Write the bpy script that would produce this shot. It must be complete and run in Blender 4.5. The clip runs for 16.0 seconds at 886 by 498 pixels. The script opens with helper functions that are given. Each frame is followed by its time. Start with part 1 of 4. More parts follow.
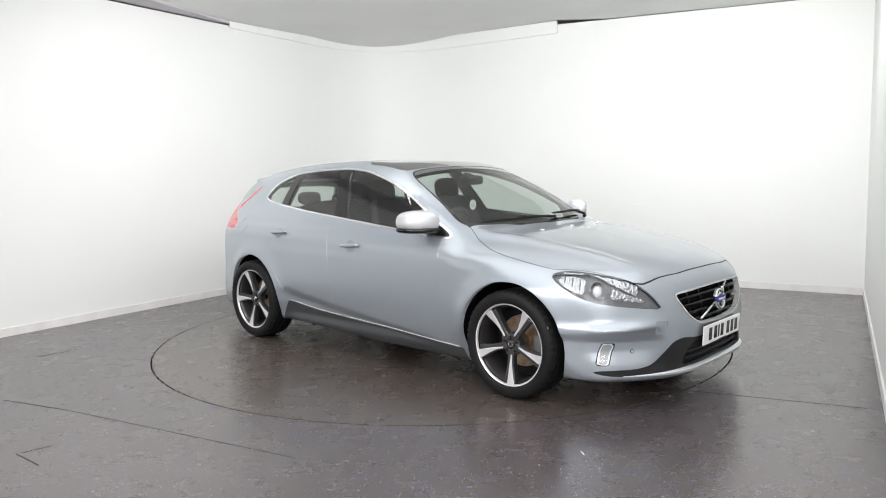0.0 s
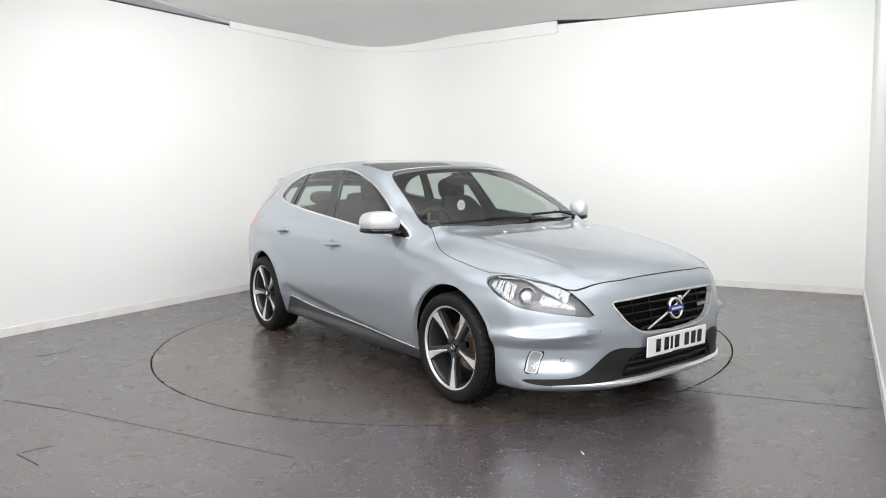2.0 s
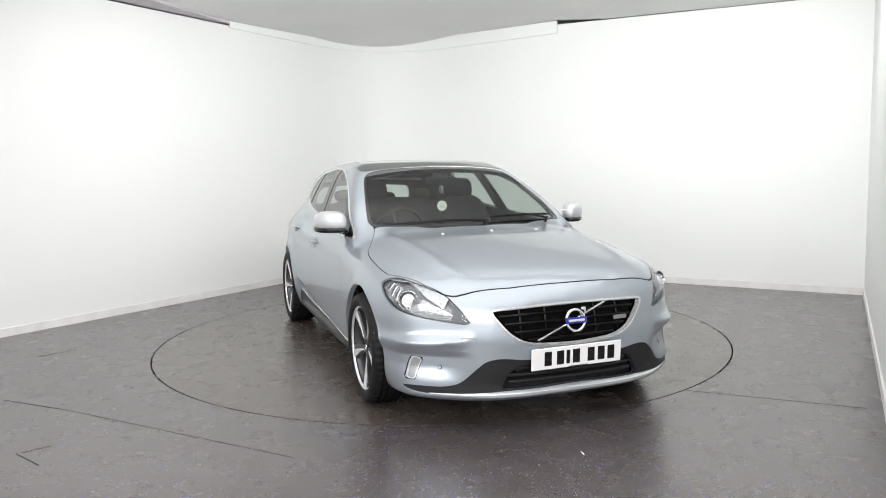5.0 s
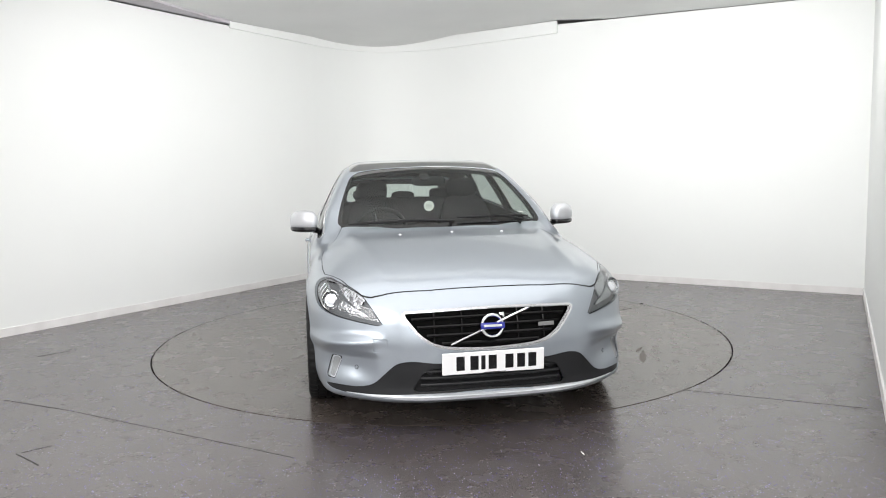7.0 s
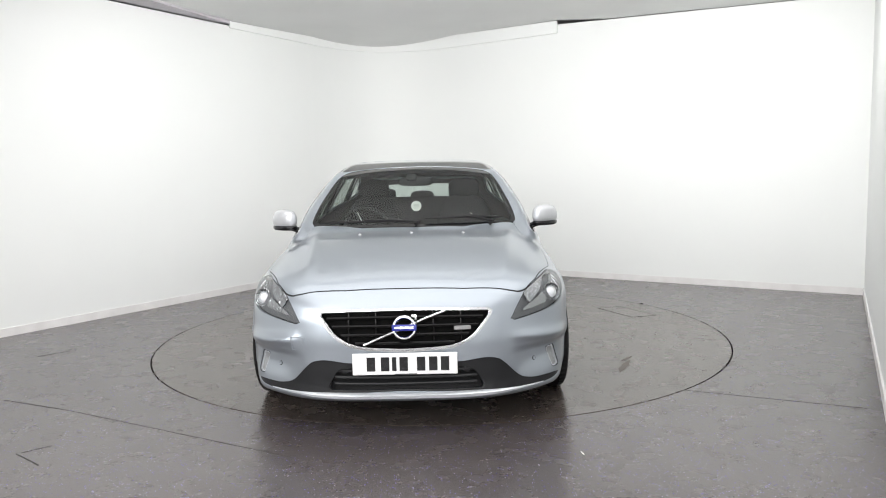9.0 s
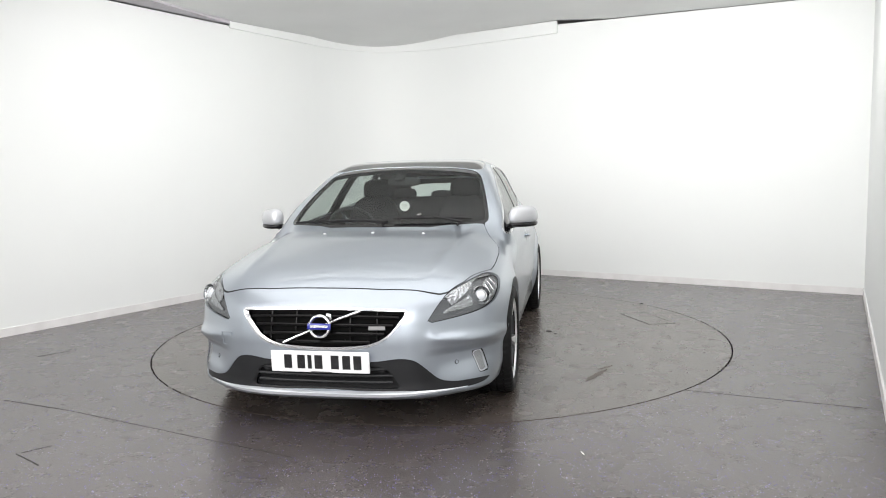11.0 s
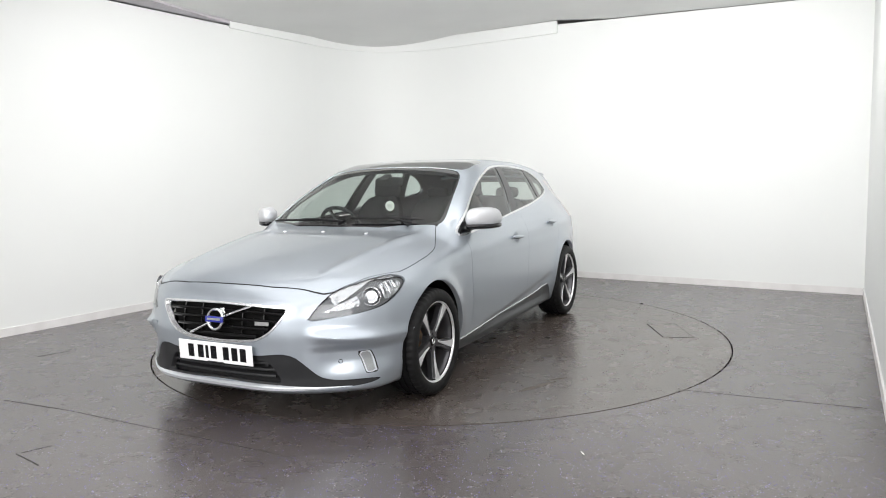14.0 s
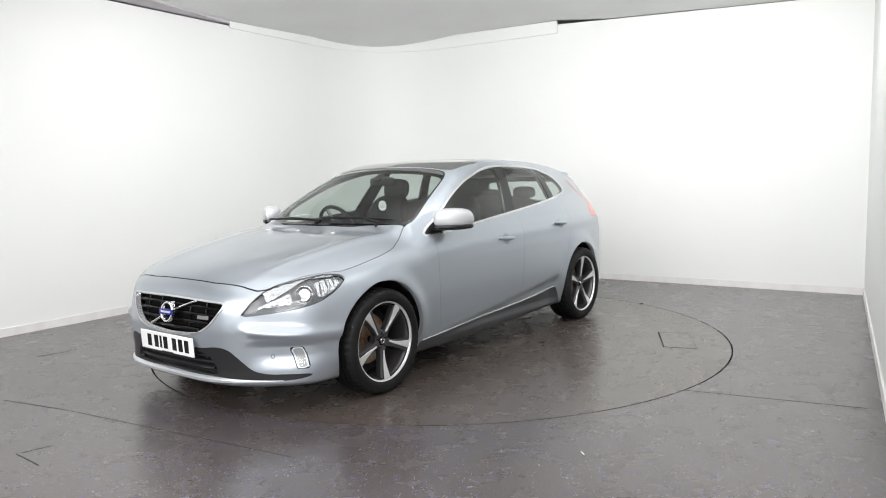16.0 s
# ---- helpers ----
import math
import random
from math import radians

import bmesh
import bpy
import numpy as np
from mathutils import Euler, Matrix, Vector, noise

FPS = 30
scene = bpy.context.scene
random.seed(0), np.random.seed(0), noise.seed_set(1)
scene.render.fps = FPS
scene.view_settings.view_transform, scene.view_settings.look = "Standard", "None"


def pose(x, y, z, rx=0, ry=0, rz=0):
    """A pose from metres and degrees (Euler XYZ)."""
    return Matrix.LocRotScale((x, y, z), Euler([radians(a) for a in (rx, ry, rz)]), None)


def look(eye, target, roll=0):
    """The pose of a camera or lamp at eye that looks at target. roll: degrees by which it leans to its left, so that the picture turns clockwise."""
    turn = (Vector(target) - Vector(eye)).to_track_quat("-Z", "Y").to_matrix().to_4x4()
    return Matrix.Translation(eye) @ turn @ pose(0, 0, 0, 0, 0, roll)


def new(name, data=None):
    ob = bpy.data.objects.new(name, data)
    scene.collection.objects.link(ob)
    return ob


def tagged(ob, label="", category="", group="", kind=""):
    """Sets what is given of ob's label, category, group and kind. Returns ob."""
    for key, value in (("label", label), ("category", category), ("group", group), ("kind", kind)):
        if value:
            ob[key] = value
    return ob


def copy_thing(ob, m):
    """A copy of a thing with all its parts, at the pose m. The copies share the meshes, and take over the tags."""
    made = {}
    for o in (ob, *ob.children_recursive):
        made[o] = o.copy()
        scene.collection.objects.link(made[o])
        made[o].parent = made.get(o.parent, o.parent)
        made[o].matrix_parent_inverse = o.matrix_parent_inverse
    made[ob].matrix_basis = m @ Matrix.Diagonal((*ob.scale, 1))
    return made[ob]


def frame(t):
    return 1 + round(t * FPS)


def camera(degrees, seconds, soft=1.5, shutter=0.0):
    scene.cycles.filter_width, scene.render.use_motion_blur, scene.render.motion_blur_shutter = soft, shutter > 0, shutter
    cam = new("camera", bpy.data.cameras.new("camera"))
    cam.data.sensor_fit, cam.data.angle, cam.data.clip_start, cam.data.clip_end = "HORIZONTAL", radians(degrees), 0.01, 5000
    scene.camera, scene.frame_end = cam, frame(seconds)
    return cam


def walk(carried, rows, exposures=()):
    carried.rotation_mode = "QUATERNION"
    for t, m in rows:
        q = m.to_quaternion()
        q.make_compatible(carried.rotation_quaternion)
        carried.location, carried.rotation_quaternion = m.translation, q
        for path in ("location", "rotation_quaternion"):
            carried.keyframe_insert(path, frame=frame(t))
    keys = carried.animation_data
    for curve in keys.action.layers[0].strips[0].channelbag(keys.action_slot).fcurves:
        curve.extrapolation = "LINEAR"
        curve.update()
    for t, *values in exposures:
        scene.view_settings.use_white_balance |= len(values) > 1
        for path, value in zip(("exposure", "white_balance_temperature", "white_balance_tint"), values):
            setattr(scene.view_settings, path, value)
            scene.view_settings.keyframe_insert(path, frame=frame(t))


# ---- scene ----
cam = camera(62.96, 16.0, 1.0)
EYE = (0.0, -5.893, 1.298)
AIM = (0.0254, 0.0754, 0.6870)
walk(cam, [(0, look(EYE, AIM, -1.21)), (16, look(EYE, AIM, -1.21))])

# ---- light ----
world = bpy.data.worlds.new("world")
scene.world = world
world.use_nodes = True
world.node_tree.nodes["Background"].inputs[0].default_value = (0.9, 0.95, 1.0, 1)
world.node_tree.nodes["Background"].inputs[1].default_value = 0.02
scene.view_settings.exposure = 0.0


# Unseen area lamps, added; the studio's real fittings are not known.
def added_lamp(name, eye, target, sx, sy, watts, colour):
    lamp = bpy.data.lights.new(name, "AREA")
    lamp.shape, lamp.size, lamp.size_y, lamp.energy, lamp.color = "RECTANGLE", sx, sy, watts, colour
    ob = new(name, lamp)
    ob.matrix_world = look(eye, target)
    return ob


added_lamp("added_lamp_overhead", (-0.2, -3.1, 2.96), (-0.2, -3.1, 0), 5.2, 4.2, 122, (1.0, 0.99, 0.985))
added_lamp("added_lamp_left", (-3.8, -5.4, 2.1), (0.8, 0.5, 1.2), 3.6, 1.6, 120, (1.0, 0.99, 0.985))
added_lamp("added_lamp_right", (0.35, -7.3, 2.1), (1.0, 0.5, 1.3), 4.0, 1.6, 122, (1.0, 0.99, 0.985))
# Added wash for the back walls, turned from the camera to stay unseen.
added_lamp("added_lamp_back", (0.5, -0.6, 2.8), (0.5, 4.4, 1.0), 5.4, 0.9, 142, (1.0, 0.99, 0.985))

# ---- materials ----
def material(name, colour, rough=0.5, metal=0.0, **extra):
    m = bpy.data.materials.new(name)
    m.use_nodes = True
    b = m.node_tree.nodes["Principled BSDF"]
    b.inputs["Base Color"].default_value = (*colour, 1)
    b.inputs["Roughness"].default_value = rough
    b.inputs["Metallic"].default_value = metal
    for key, value in extra.items():
        b.inputs[key.replace("_", " ")].default_value = value
    return m


def grain(m, scale, low, high, target="Base Color", detail=4.0, space="Object"):
    """Noise between two values on an input of m."""
    nodes, links = m.node_tree.nodes, m.node_tree.links
    co, tex, mix = nodes.new("ShaderNodeTexCoord"), nodes.new("ShaderNodeTexNoise"), nodes.new("ShaderNodeValToRGB")
    tex.inputs["Scale"].default_value, tex.inputs["Detail"].default_value = scale, detail
    mix.color_ramp.elements[0].position, mix.color_ramp.elements[1].position = 0.3, 0.7
    for e, v in zip(mix.color_ramp.elements, (low, high)):
        e.color = (*v, 1) if isinstance(v, tuple) else (v, v, v, 1)
    links.new(co.outputs[space], tex.inputs["Vector"])
    links.new(tex.outputs["Fac"], mix.inputs["Fac"])
    links.new(mix.outputs["Color"], nodes["Principled BSDF"].inputs[target])
    return tex, mix


def relief(m, scale, strength, distance=0.002, detail=3.0):
    nodes, links = m.node_tree.nodes, m.node_tree.links
    co, tex, bmp = nodes.new("ShaderNodeTexCoord"), nodes.new("ShaderNodeTexNoise"), nodes.new("ShaderNodeBump")
    tex.inputs["Scale"].default_value, tex.inputs["Detail"].default_value = scale, detail
    bmp.inputs["Strength"].default_value, bmp.inputs["Distance"].default_value = strength, distance
    links.new(co.outputs["Object"], tex.inputs["Vector"])
    links.new(tex.outputs["Fac"], bmp.inputs["Height"])
    links.new(bmp.outputs["Normal"], nodes["Principled BSDF"].inputs["Normal"])
    return m


def glass(name, tint, base=0.12, haze=0.0):
    """Tinted pane: lets light through and mirrors by Fresnel."""
    m = bpy.data.materials.new(name)
    m.use_nodes = True
    nodes, links = m.node_tree.nodes, m.node_tree.links
    nodes.remove(nodes["Principled BSDF"])
    clear, gloss, mix, edge = (nodes.new("ShaderNode" + k) for k in ("BsdfTransparent", "BsdfGlossy", "MixShader", "LayerWeight"))
    clear.inputs["Color"].default_value = (*tint, 1)
    gloss.inputs["Roughness"].default_value = haze
    edge.inputs["Blend"].default_value = 0.5
    power, gain, lift = (nodes.new("ShaderNodeMath") for _ in range(3))
    power.operation, gain.operation, lift.operation = "POWER", "MULTIPLY", "ADD"
    power.inputs[1].default_value, gain.inputs[1].default_value, lift.inputs[1].default_value = 5.0, 1 - base, base
    links.new(edge.outputs["Facing"], power.inputs[0])
    links.new(power.outputs[0], gain.inputs[0])
    links.new(gain.outputs[0], lift.inputs[0])
    links.new(lift.outputs[0], mix.inputs[0])
    links.new(clear.outputs[0], mix.inputs[1])
    links.new(gloss.outputs[0], mix.inputs[2])
    links.new(mix.outputs[0], nodes["Material Output"].inputs["Surface"])
    return m


paint = material("silver_paint", (0.40, 0.435, 0.47), 0.36, 0.76, Coat_Weight=0.8, Coat_Roughness=0.02)
grain(paint, 900, (0.36, 0.40, 0.445), (0.42, 0.46, 0.505), detail=1)
# darkened paint: shade of the handle recesses, and flap and cover outlines
paint_shadow = material("shade_and_joint_grey", (0.30, 0.33, 0.36), 0.5, 0.3)
mirror_silver = material("satin_silver", (0.58, 0.59, 0.61), 0.42, 0.5, Coat_Weight=0.3)
lip_silver = material("silver_lip", (0.72, 0.75, 0.78), 0.28, 0.6)
black_plastic = relief(material("black_plastic", (0.010, 0.010, 0.011), 0.42, 0.0, Specular_IOR_Level=0.25), 600, 0.2, 0.0005)
grey_plastic = relief(material("dark_grey_plastic", (0.014, 0.0145, 0.016), 0.45, 0.0, Specular_IOR_Level=0.35), 700, 0.25, 0.0005)
# painted sill, darkened for the shade and dark floor it reflects
sill_reflection_grey = material("sill_reflection_grey", (0.055, 0.058, 0.062), 0.35, 0.3)
slat_black = material("slat_black", (0.004, 0.004, 0.004), 0.15, 0.0, Specular_IOR_Level=0.18)
bright_trim = material("bright_trim", (0.70, 0.71, 0.72), 0.22, 0.85)
lamp_pale = material("lamp_pale", (0.36, 0.37, 0.37), 0.3, 0.35)
gloss_black = material("gloss_black", (0.006, 0.006, 0.007), 0.08)
roof_glass_black = material("dark_roof_glass", (0.012, 0.012, 0.013), 0.05, 0.0, IOR=2.4, Coat_Weight=1.0, Coat_IOR=1.8)
chrome = material("satin_chrome", (0.80, 0.81, 0.82), 0.14, 1.0)
red_lens = material("red_lens", (0.55, 0.02, 0.025), 0.1, 0.0, Coat_Weight=1.0)
lamp_grey = material("lamp_grey", (0.14, 0.145, 0.15), 0.35, 0.4)
reflector = relief(material("reflector", (0.46, 0.47, 0.48), 0.15, 1.0), 70, 0.8, 0.008, 0.0)
scuff_tan = material("tan_scuff", (0.085, 0.070, 0.058), 0.45)
bulb_glass = material("bulb_glass", (0.85, 0.86, 0.88), 0.08)
badge_blue = material("badge_blue", (0.03, 0.04, 0.28), 0.2)
plate_white = material("plate_white", (0.86, 0.86, 0.86), 0.3)
nozzle_grey = material("nozzle_grey", (0.7, 0.7, 0.72), 0.3)
tag_white = material("white_card", (0.82, 0.82, 0.78), 0.6)
tag_grey = material("grey_print", (0.45, 0.45, 0.43), 0.6)
seam_dark = material("seam_rubber", (0.010, 0.010, 0.010), 0.8)
liner_black = material("liner_black", (0.005, 0.005, 0.005), 0.85, 0.0, Specular_IOR_Level=0.1)
lining = relief(material("cabin_lining", (0.035, 0.035, 0.037), 0.85, 0.0, Specular_IOR_Level=0.15), 400, 0.2)
dash_grey = relief(material("dash_vinyl", (0.020, 0.021, 0.022), 0.7, 0.0, Specular_IOR_Level=0.15), 500, 0.3, 0.0006)
seat_dark = relief(material("seat_fabric", (0.020, 0.020, 0.022), 0.85, 0.0, Specular_IOR_Level=0.15), 300, 0.3)
window_glass = glass("window_glass", (0.78, 0.84, 0.81))
screen_glass = glass("windscreen_glass", (0.78, 0.84, 0.81), 0.05)
clear_glass = glass("clear_lens", (0.95, 0.96, 0.97), 0.035)
wall_white = relief(material("white_wall_paint", (0.80, 0.815, 0.80), 0.55), 60, 0.06, 0.002)
grain(wall_white, 0.7, (0.785, 0.80, 0.788), (0.81, 0.825, 0.81))
ceiling_grey = relief(material("ceiling_fabric", (0.75, 0.755, 0.745), 0.8), 3, 0.12, 0.02)
grain(ceiling_grey, 1.2, (0.73, 0.735, 0.725), (0.77, 0.775, 0.765))
void_dark = material("dark_void", (0.75, 0.72, 0.75), 0.9)
joint_grey = material("joint_grey", (0.025, 0.023, 0.023), 0.5)
# ceiling colour darkened to carry the shade along the long wall
shade_grey = material("ceiling_shade_grey", (0.50, 0.475, 0.50), 0.8)
skirting_white = material("skirting_white", (0.78, 0.765, 0.755), 0.4)
grain(skirting_white, 6, (0.70, 0.685, 0.675), (0.80, 0.79, 0.78))
rubber = relief(material("tyre_rubber", (0.008, 0.008, 0.0083), 0.58, 0.0, Specular_IOR_Level=0.22), 180, 0.2, 0.001)
alloy = relief(material("machined_alloy", (0.80, 0.80, 0.81), 0.34, 0.7), 400, 0.05)
alloy_dark = material("graphite_alloy", (0.085, 0.085, 0.09), 0.30, 0.7)
brake_metal = material("brake_metal", (0.35, 0.27, 0.2), 0.4, 0.8)
grain(brake_metal, 30, (0.32, 0.17, 0.07), (0.42, 0.38, 0.34))
grey_metal = material("grey_metal", (0.25, 0.25, 0.25), 0.5, 0.5)


def vinyl(name, low, high, stain, bare=0.62):
    """Dark safety vinyl: mottled, scuffed, with fine blue and white flecks that catch the light."""
    m = material(name, low, 0.3, 0.0, IOR=1.95)
    nodes, links = m.node_tree.nodes, m.node_tree.links
    b = nodes["Principled BSDF"]
    co = nodes.new("ShaderNodeTexCoord")

    def tex(kind, scale, **extra):
        t = nodes.new("ShaderNodeTex" + kind)
        t.inputs["Scale"].default_value = scale
        for key, value in extra.items():
            t.inputs[key].default_value = value
        links.new(co.outputs["Object"], t.inputs["Vector"])
        return t

    def ramp_node(src, p0, c0, p1, c1):
        r = nodes.new("ShaderNodeValToRGB")
        r.color_ramp.elements[0].position, r.color_ramp.elements[1].position = p0, p1
        r.color_ramp.elements[0].color, r.color_ramp.elements[1].color = (*c0, 1), (*c1, 1)
        links.new(src, r.inputs["Fac"])
        return r.outputs["Color"]

    def mixed(kind, fac, a, c):
        x = nodes.new("ShaderNodeMix")
        x.data_type, x.blend_type = "RGBA", kind
        if isinstance(fac, float):
            x.inputs[0].default_value = fac
        else:
            links.new(fac, x.inputs[0])
        for slot, value in ((6, a), (7, c)):
            if isinstance(value, tuple):
                x.inputs[slot].default_value = (*value, 1)
            else:
                links.new(value, x.inputs[slot])
        return x.outputs[2]

    mottled = ramp_node(tex("Noise", 2.0, Detail=6.0, Roughness=0.55).outputs["Fac"], 0.15, low, 0.85, high)
    fine = ramp_node(tex("Noise", 260, Detail=2.0).outputs["Fac"], 0.3, (0.9, 0.9, 0.9), 0.7, (1.1, 1.1, 1.1))
    base = mixed("MULTIPLY", 1.0, mottled, fine)
    dirt = ramp_node(tex("Noise", 5.0, Detail=6.0, Roughness=0.58).outputs["Fac"], 0.30, (0, 0, 0), 0.85, (1, 1, 1))
    base = mixed("MIX", dirt, base, stain)
    flake = tex("Voronoi", 92)
    near = ramp_node(flake.outputs["Distance"], 0.17, (1, 1, 1), 0.24, (0, 0, 0))
    chance = nodes.new("ShaderNodeSeparateColor")
    links.new(flake.outputs["Color"], chance.inputs["Color"])
    some = ramp_node(chance.outputs[0], bare, (0, 0, 0), bare + 0.02, (1, 1, 1))
    tone = ramp_node(chance.outputs[1], 0.3, (0.20, 0.17, 0.74), 0.85, (0.62, 0.60, 0.82))
    flecks = mixed("MULTIPLY", 1.0, near, some)
    base = mixed("MIX", flecks, base, tone)
    links.new(base, b.inputs["Base Color"])
    rough = ramp_node(tex("Noise", 6.0, Detail=6.0, Roughness=0.6).outputs["Fac"], 0.25, (0.26, 0.26, 0.26), 0.80, (0.285, 0.285, 0.285))
    links.new(rough, b.inputs["Roughness"])
    bmp = nodes.new("ShaderNodeBump")
    bmp.inputs["Strength"].default_value, bmp.inputs["Distance"].default_value = 0.05, 0.001
    links.new(tex("Noise", 420, Detail=2.0).outputs["Fac"], bmp.inputs["Height"])
    links.new(bmp.outputs["Normal"], b.inputs["Normal"])
    return m


floor_vinyl = vinyl("floor_vinyl", (0.056, 0.047, 0.047), (0.072, 0.061, 0.060), (0.078, 0.066, 0.061))
platform_vinyl = vinyl("platform_vinyl", (0.060, 0.049, 0.044), (0.078, 0.064, 0.057), (0.084, 0.069, 0.059), 0.95)



# ---- mesh helpers ----
def mesh_of(name, verts, faces, mat, smooth=True):
    me = bpy.data.meshes.new(name)
    me.from_pydata([tuple(map(float, v)) for v in verts], [], [tuple(map(int, f)) for f in faces])
    if mat:
        me.materials.append(mat)
    if smooth:
        me.shade_smooth()
        me.set_sharp_from_angle(angle=radians(38))
    me.update()
    return me


def part(name, bm, mat, parent=None, label="", smooth=True, m=None):
    """Links a bmesh, a mesh or (verts, faces) as one mesh object under a thing or a part."""
    if isinstance(bm, tuple):
        me = mesh_of(name, bm[0], bm[1], mat, smooth)
    elif isinstance(bm, bpy.types.Mesh):
        me = bm
    else:
        me = bpy.data.meshes.new(name)
        bm.normal_update()
        bm.to_mesh(me)
        bm.free()
        if mat:
            me.materials.append(mat)
        if smooth:
            me.shade_smooth()
            me.set_sharp_from_angle(angle=radians(38))
    ob = new(name, me)
    if parent:
        ob.parent = parent
    if m is not None:
        ob.matrix_local = m
    return tagged(ob, label)


def box(x0, x1, y0, y1, z0, z1, bevel=0.0, segments=2):
    bm = bmesh.new()
    bmesh.ops.create_cube(bm, size=1, matrix=Matrix.Translation(((x0 + x1) / 2, (y0 + y1) / 2, (z0 + z1) / 2)) @ Matrix.Diagonal((x1 - x0, y1 - y0, z1 - z0, 1)))
    if bevel:
        bmesh.ops.bevel(bm, geom=bm.edges[:], offset=bevel, segments=segments, affect="EDGES", profile=0.5)
    return bm


def extruded(path, z0, z1, thick):
    """A wall along a plan path, thick to its left side; z1 is one height or one for each point."""
    pts = [Vector(q) for q in path]
    tops = z1 if isinstance(z1, (list, tuple)) else [z1] * len(pts)
    verts, faces, n = [], [], len(pts)
    for i, q in enumerate(pts):
        a = (q - pts[i - 1]).normalized() if i else (pts[1] - q).normalized()
        b = (pts[i + 1] - q).normalized() if i < n - 1 else a
        t = (a + b).normalized()
        o = q + Vector((-t.y, t.x)) * (thick / max(t.dot(a), 0.3))
        verts += [(q.x, q.y, z0), (q.x, q.y, tops[i]), (o.x, o.y, tops[i]), (o.x, o.y, z0)]
    for i in range(n - 1):
        a, b = 4 * i, 4 * i + 4
        for j in range(4):
            k = (j + 1) % 4
            faces.append((a + j, b + j, b + k, a + k))
    faces += [(0, 1, 2, 3), (4 * n - 1, 4 * n - 2, 4 * n - 3, 4 * n - 4)]
    return verts, faces


# ---- room: a rectangular studio, turned to the camera, with one rounded corner ----
ALONG = Vector((0.5337, 0.8457))
LEFT_A = Vector((-3.757, 0.175))
BACK_A, BACK_B = Vector((1.470, 3.178)), Vector((4.275, 1.306))
RIGHT_B = Vector((2.0, -2.81))
ACROSS = (BACK_B - BACK_A).normalized()
den = ALONG.x * -ACROSS.y + ALONG.y * ACROSS.x
gap = BACK_A - LEFT_A
CORNER = LEFT_A + ALONG * ((gap.x * -ACROSS.y + gap.y * ACROSS.x) / den)
ROUND = 1.35
curve = []
for i in range(25):
    s = i / 24
    a, b = CORNER - ALONG * ROUND, CORNER + ACROSS * ROUND
    curve.append(a * (1 - s) ** 2 + CORNER * 2 * s * (1 - s) + b * s * s)
LEFT_END = LEFT_A - ALONG * 6.6
HALL = RIGHT_B + ACROSS * 2.2
BACK_RIGHT = HALL - ALONG * 5.2
LEDGE_A = LEFT_A + ALONG * 2.70
LEDGE_B = BACK_A + ACROSS * 0.03


def flat(v):
    return (v.x, v.y)


def setting(name, data, mat, label, smooth=False):
    return tagged(part(name, data, mat, None, "", smooth), label, name.split("_")[0], "", "structure")


BEND = [3.045 + 0.055 * i / 24 - 0.055 * math.sin(math.pi * i / 24) for i in range(25)]
left_path = [LEFT_END, LEFT_A, LEDGE_A, curve[0]]
back_path = [curve[-1], LEDGE_B, BACK_B]
setting("wall_left", extruded([flat(q) for q in left_path], 0, [3.01, 3.015, 3.015, 3.045], 0.10), wall_white, "long plain white painted studio wall")
setting("wall_corner", extruded([flat(q) for q in curve], 0, BEND, 0.10), wall_white, "rounded white painted corner between two studio walls", True)
setting("wall_back", extruded([flat(q) for q in back_path], 0, [3.10, 3.095, 2.97], 0.10), wall_white, "plain white painted studio back wall")
setting("wall_right", extruded([flat(BACK_B), flat(RIGHT_B)], 0, 2.97, 0.10), wall_white, "short white painted studio side wall")
setting("wall_return", extruded([flat(RIGHT_B), flat(HALL), flat(BACK_RIGHT)], 0, 3.0, 0.10), wall_white, "white painted walls beyond the opening")
setting("wall_behind", extruded([flat(BACK_RIGHT), flat(LEFT_END)], 0, 3.0, 0.10), wall_white, "white painted wall that closes the studio")
for nm, pathway in (("baseboard_left", [LEFT_END, curve[0]]), ("baseboard_corner", curve), ("baseboard_back", [curve[-1], BACK_B]), ("baseboard_right", [BACK_B, RIGHT_B])):
    setting(nm, extruded([flat(q) for q in pathway], 0, 0.072, -0.012), skirting_white, "low white painted skirting board", nm.endswith("corner"))
# white fascia strip under the ceiling, round the corner
rim_path = [LEDGE_A, (LEDGE_A + curve[0]) / 2] + curve + [LEDGE_B]
tops = [3.062, 3.075] + [v + 0.045 for v in BEND] + [3.138]
setting("trim_fascia", extruded([flat(q) for q in rim_path], 2.99, tops, -0.025), wall_white, "white fascia strip round the top of the corner", True)

# ceiling: a light grey stretched sheet, stopped short of the side walls, with a dark void above
sheet = [(LEDGE_A - ALONG * 0.02 + ACROSS * 0.02, 3.066)]
sheet += [(q + Vector((0.0, -0.02)), t + 0.002) for q, t in zip(rim_path[1:-1], tops[1:-1])]
sheet += [(LEDGE_B, 3.143), (LEDGE_B + ACROSS * 0.6 - ALONG * 0.02, 3.078), (BACK_B - ACROSS * 0.75, 3.005), (BACK_B - ALONG * 0.02, 2.974), (RIGHT_B, 2.974), (Vector((0.9, -4.6)), 3.03),
          (LEFT_A - ALONG * 3.2 + ACROSS * 0.9, 3.045), (LEFT_A + ALONG * 0.3 + ACROSS * 0.40, 3.045), (LEDGE_A - ALONG * 0.5 + ACROSS * 0.11, 3.05)]
ring_pts = [(q.x, q.y, z) for q, z in sheet]
mid = (0.6, 0.4, 3.07)
n = len(ring_pts)
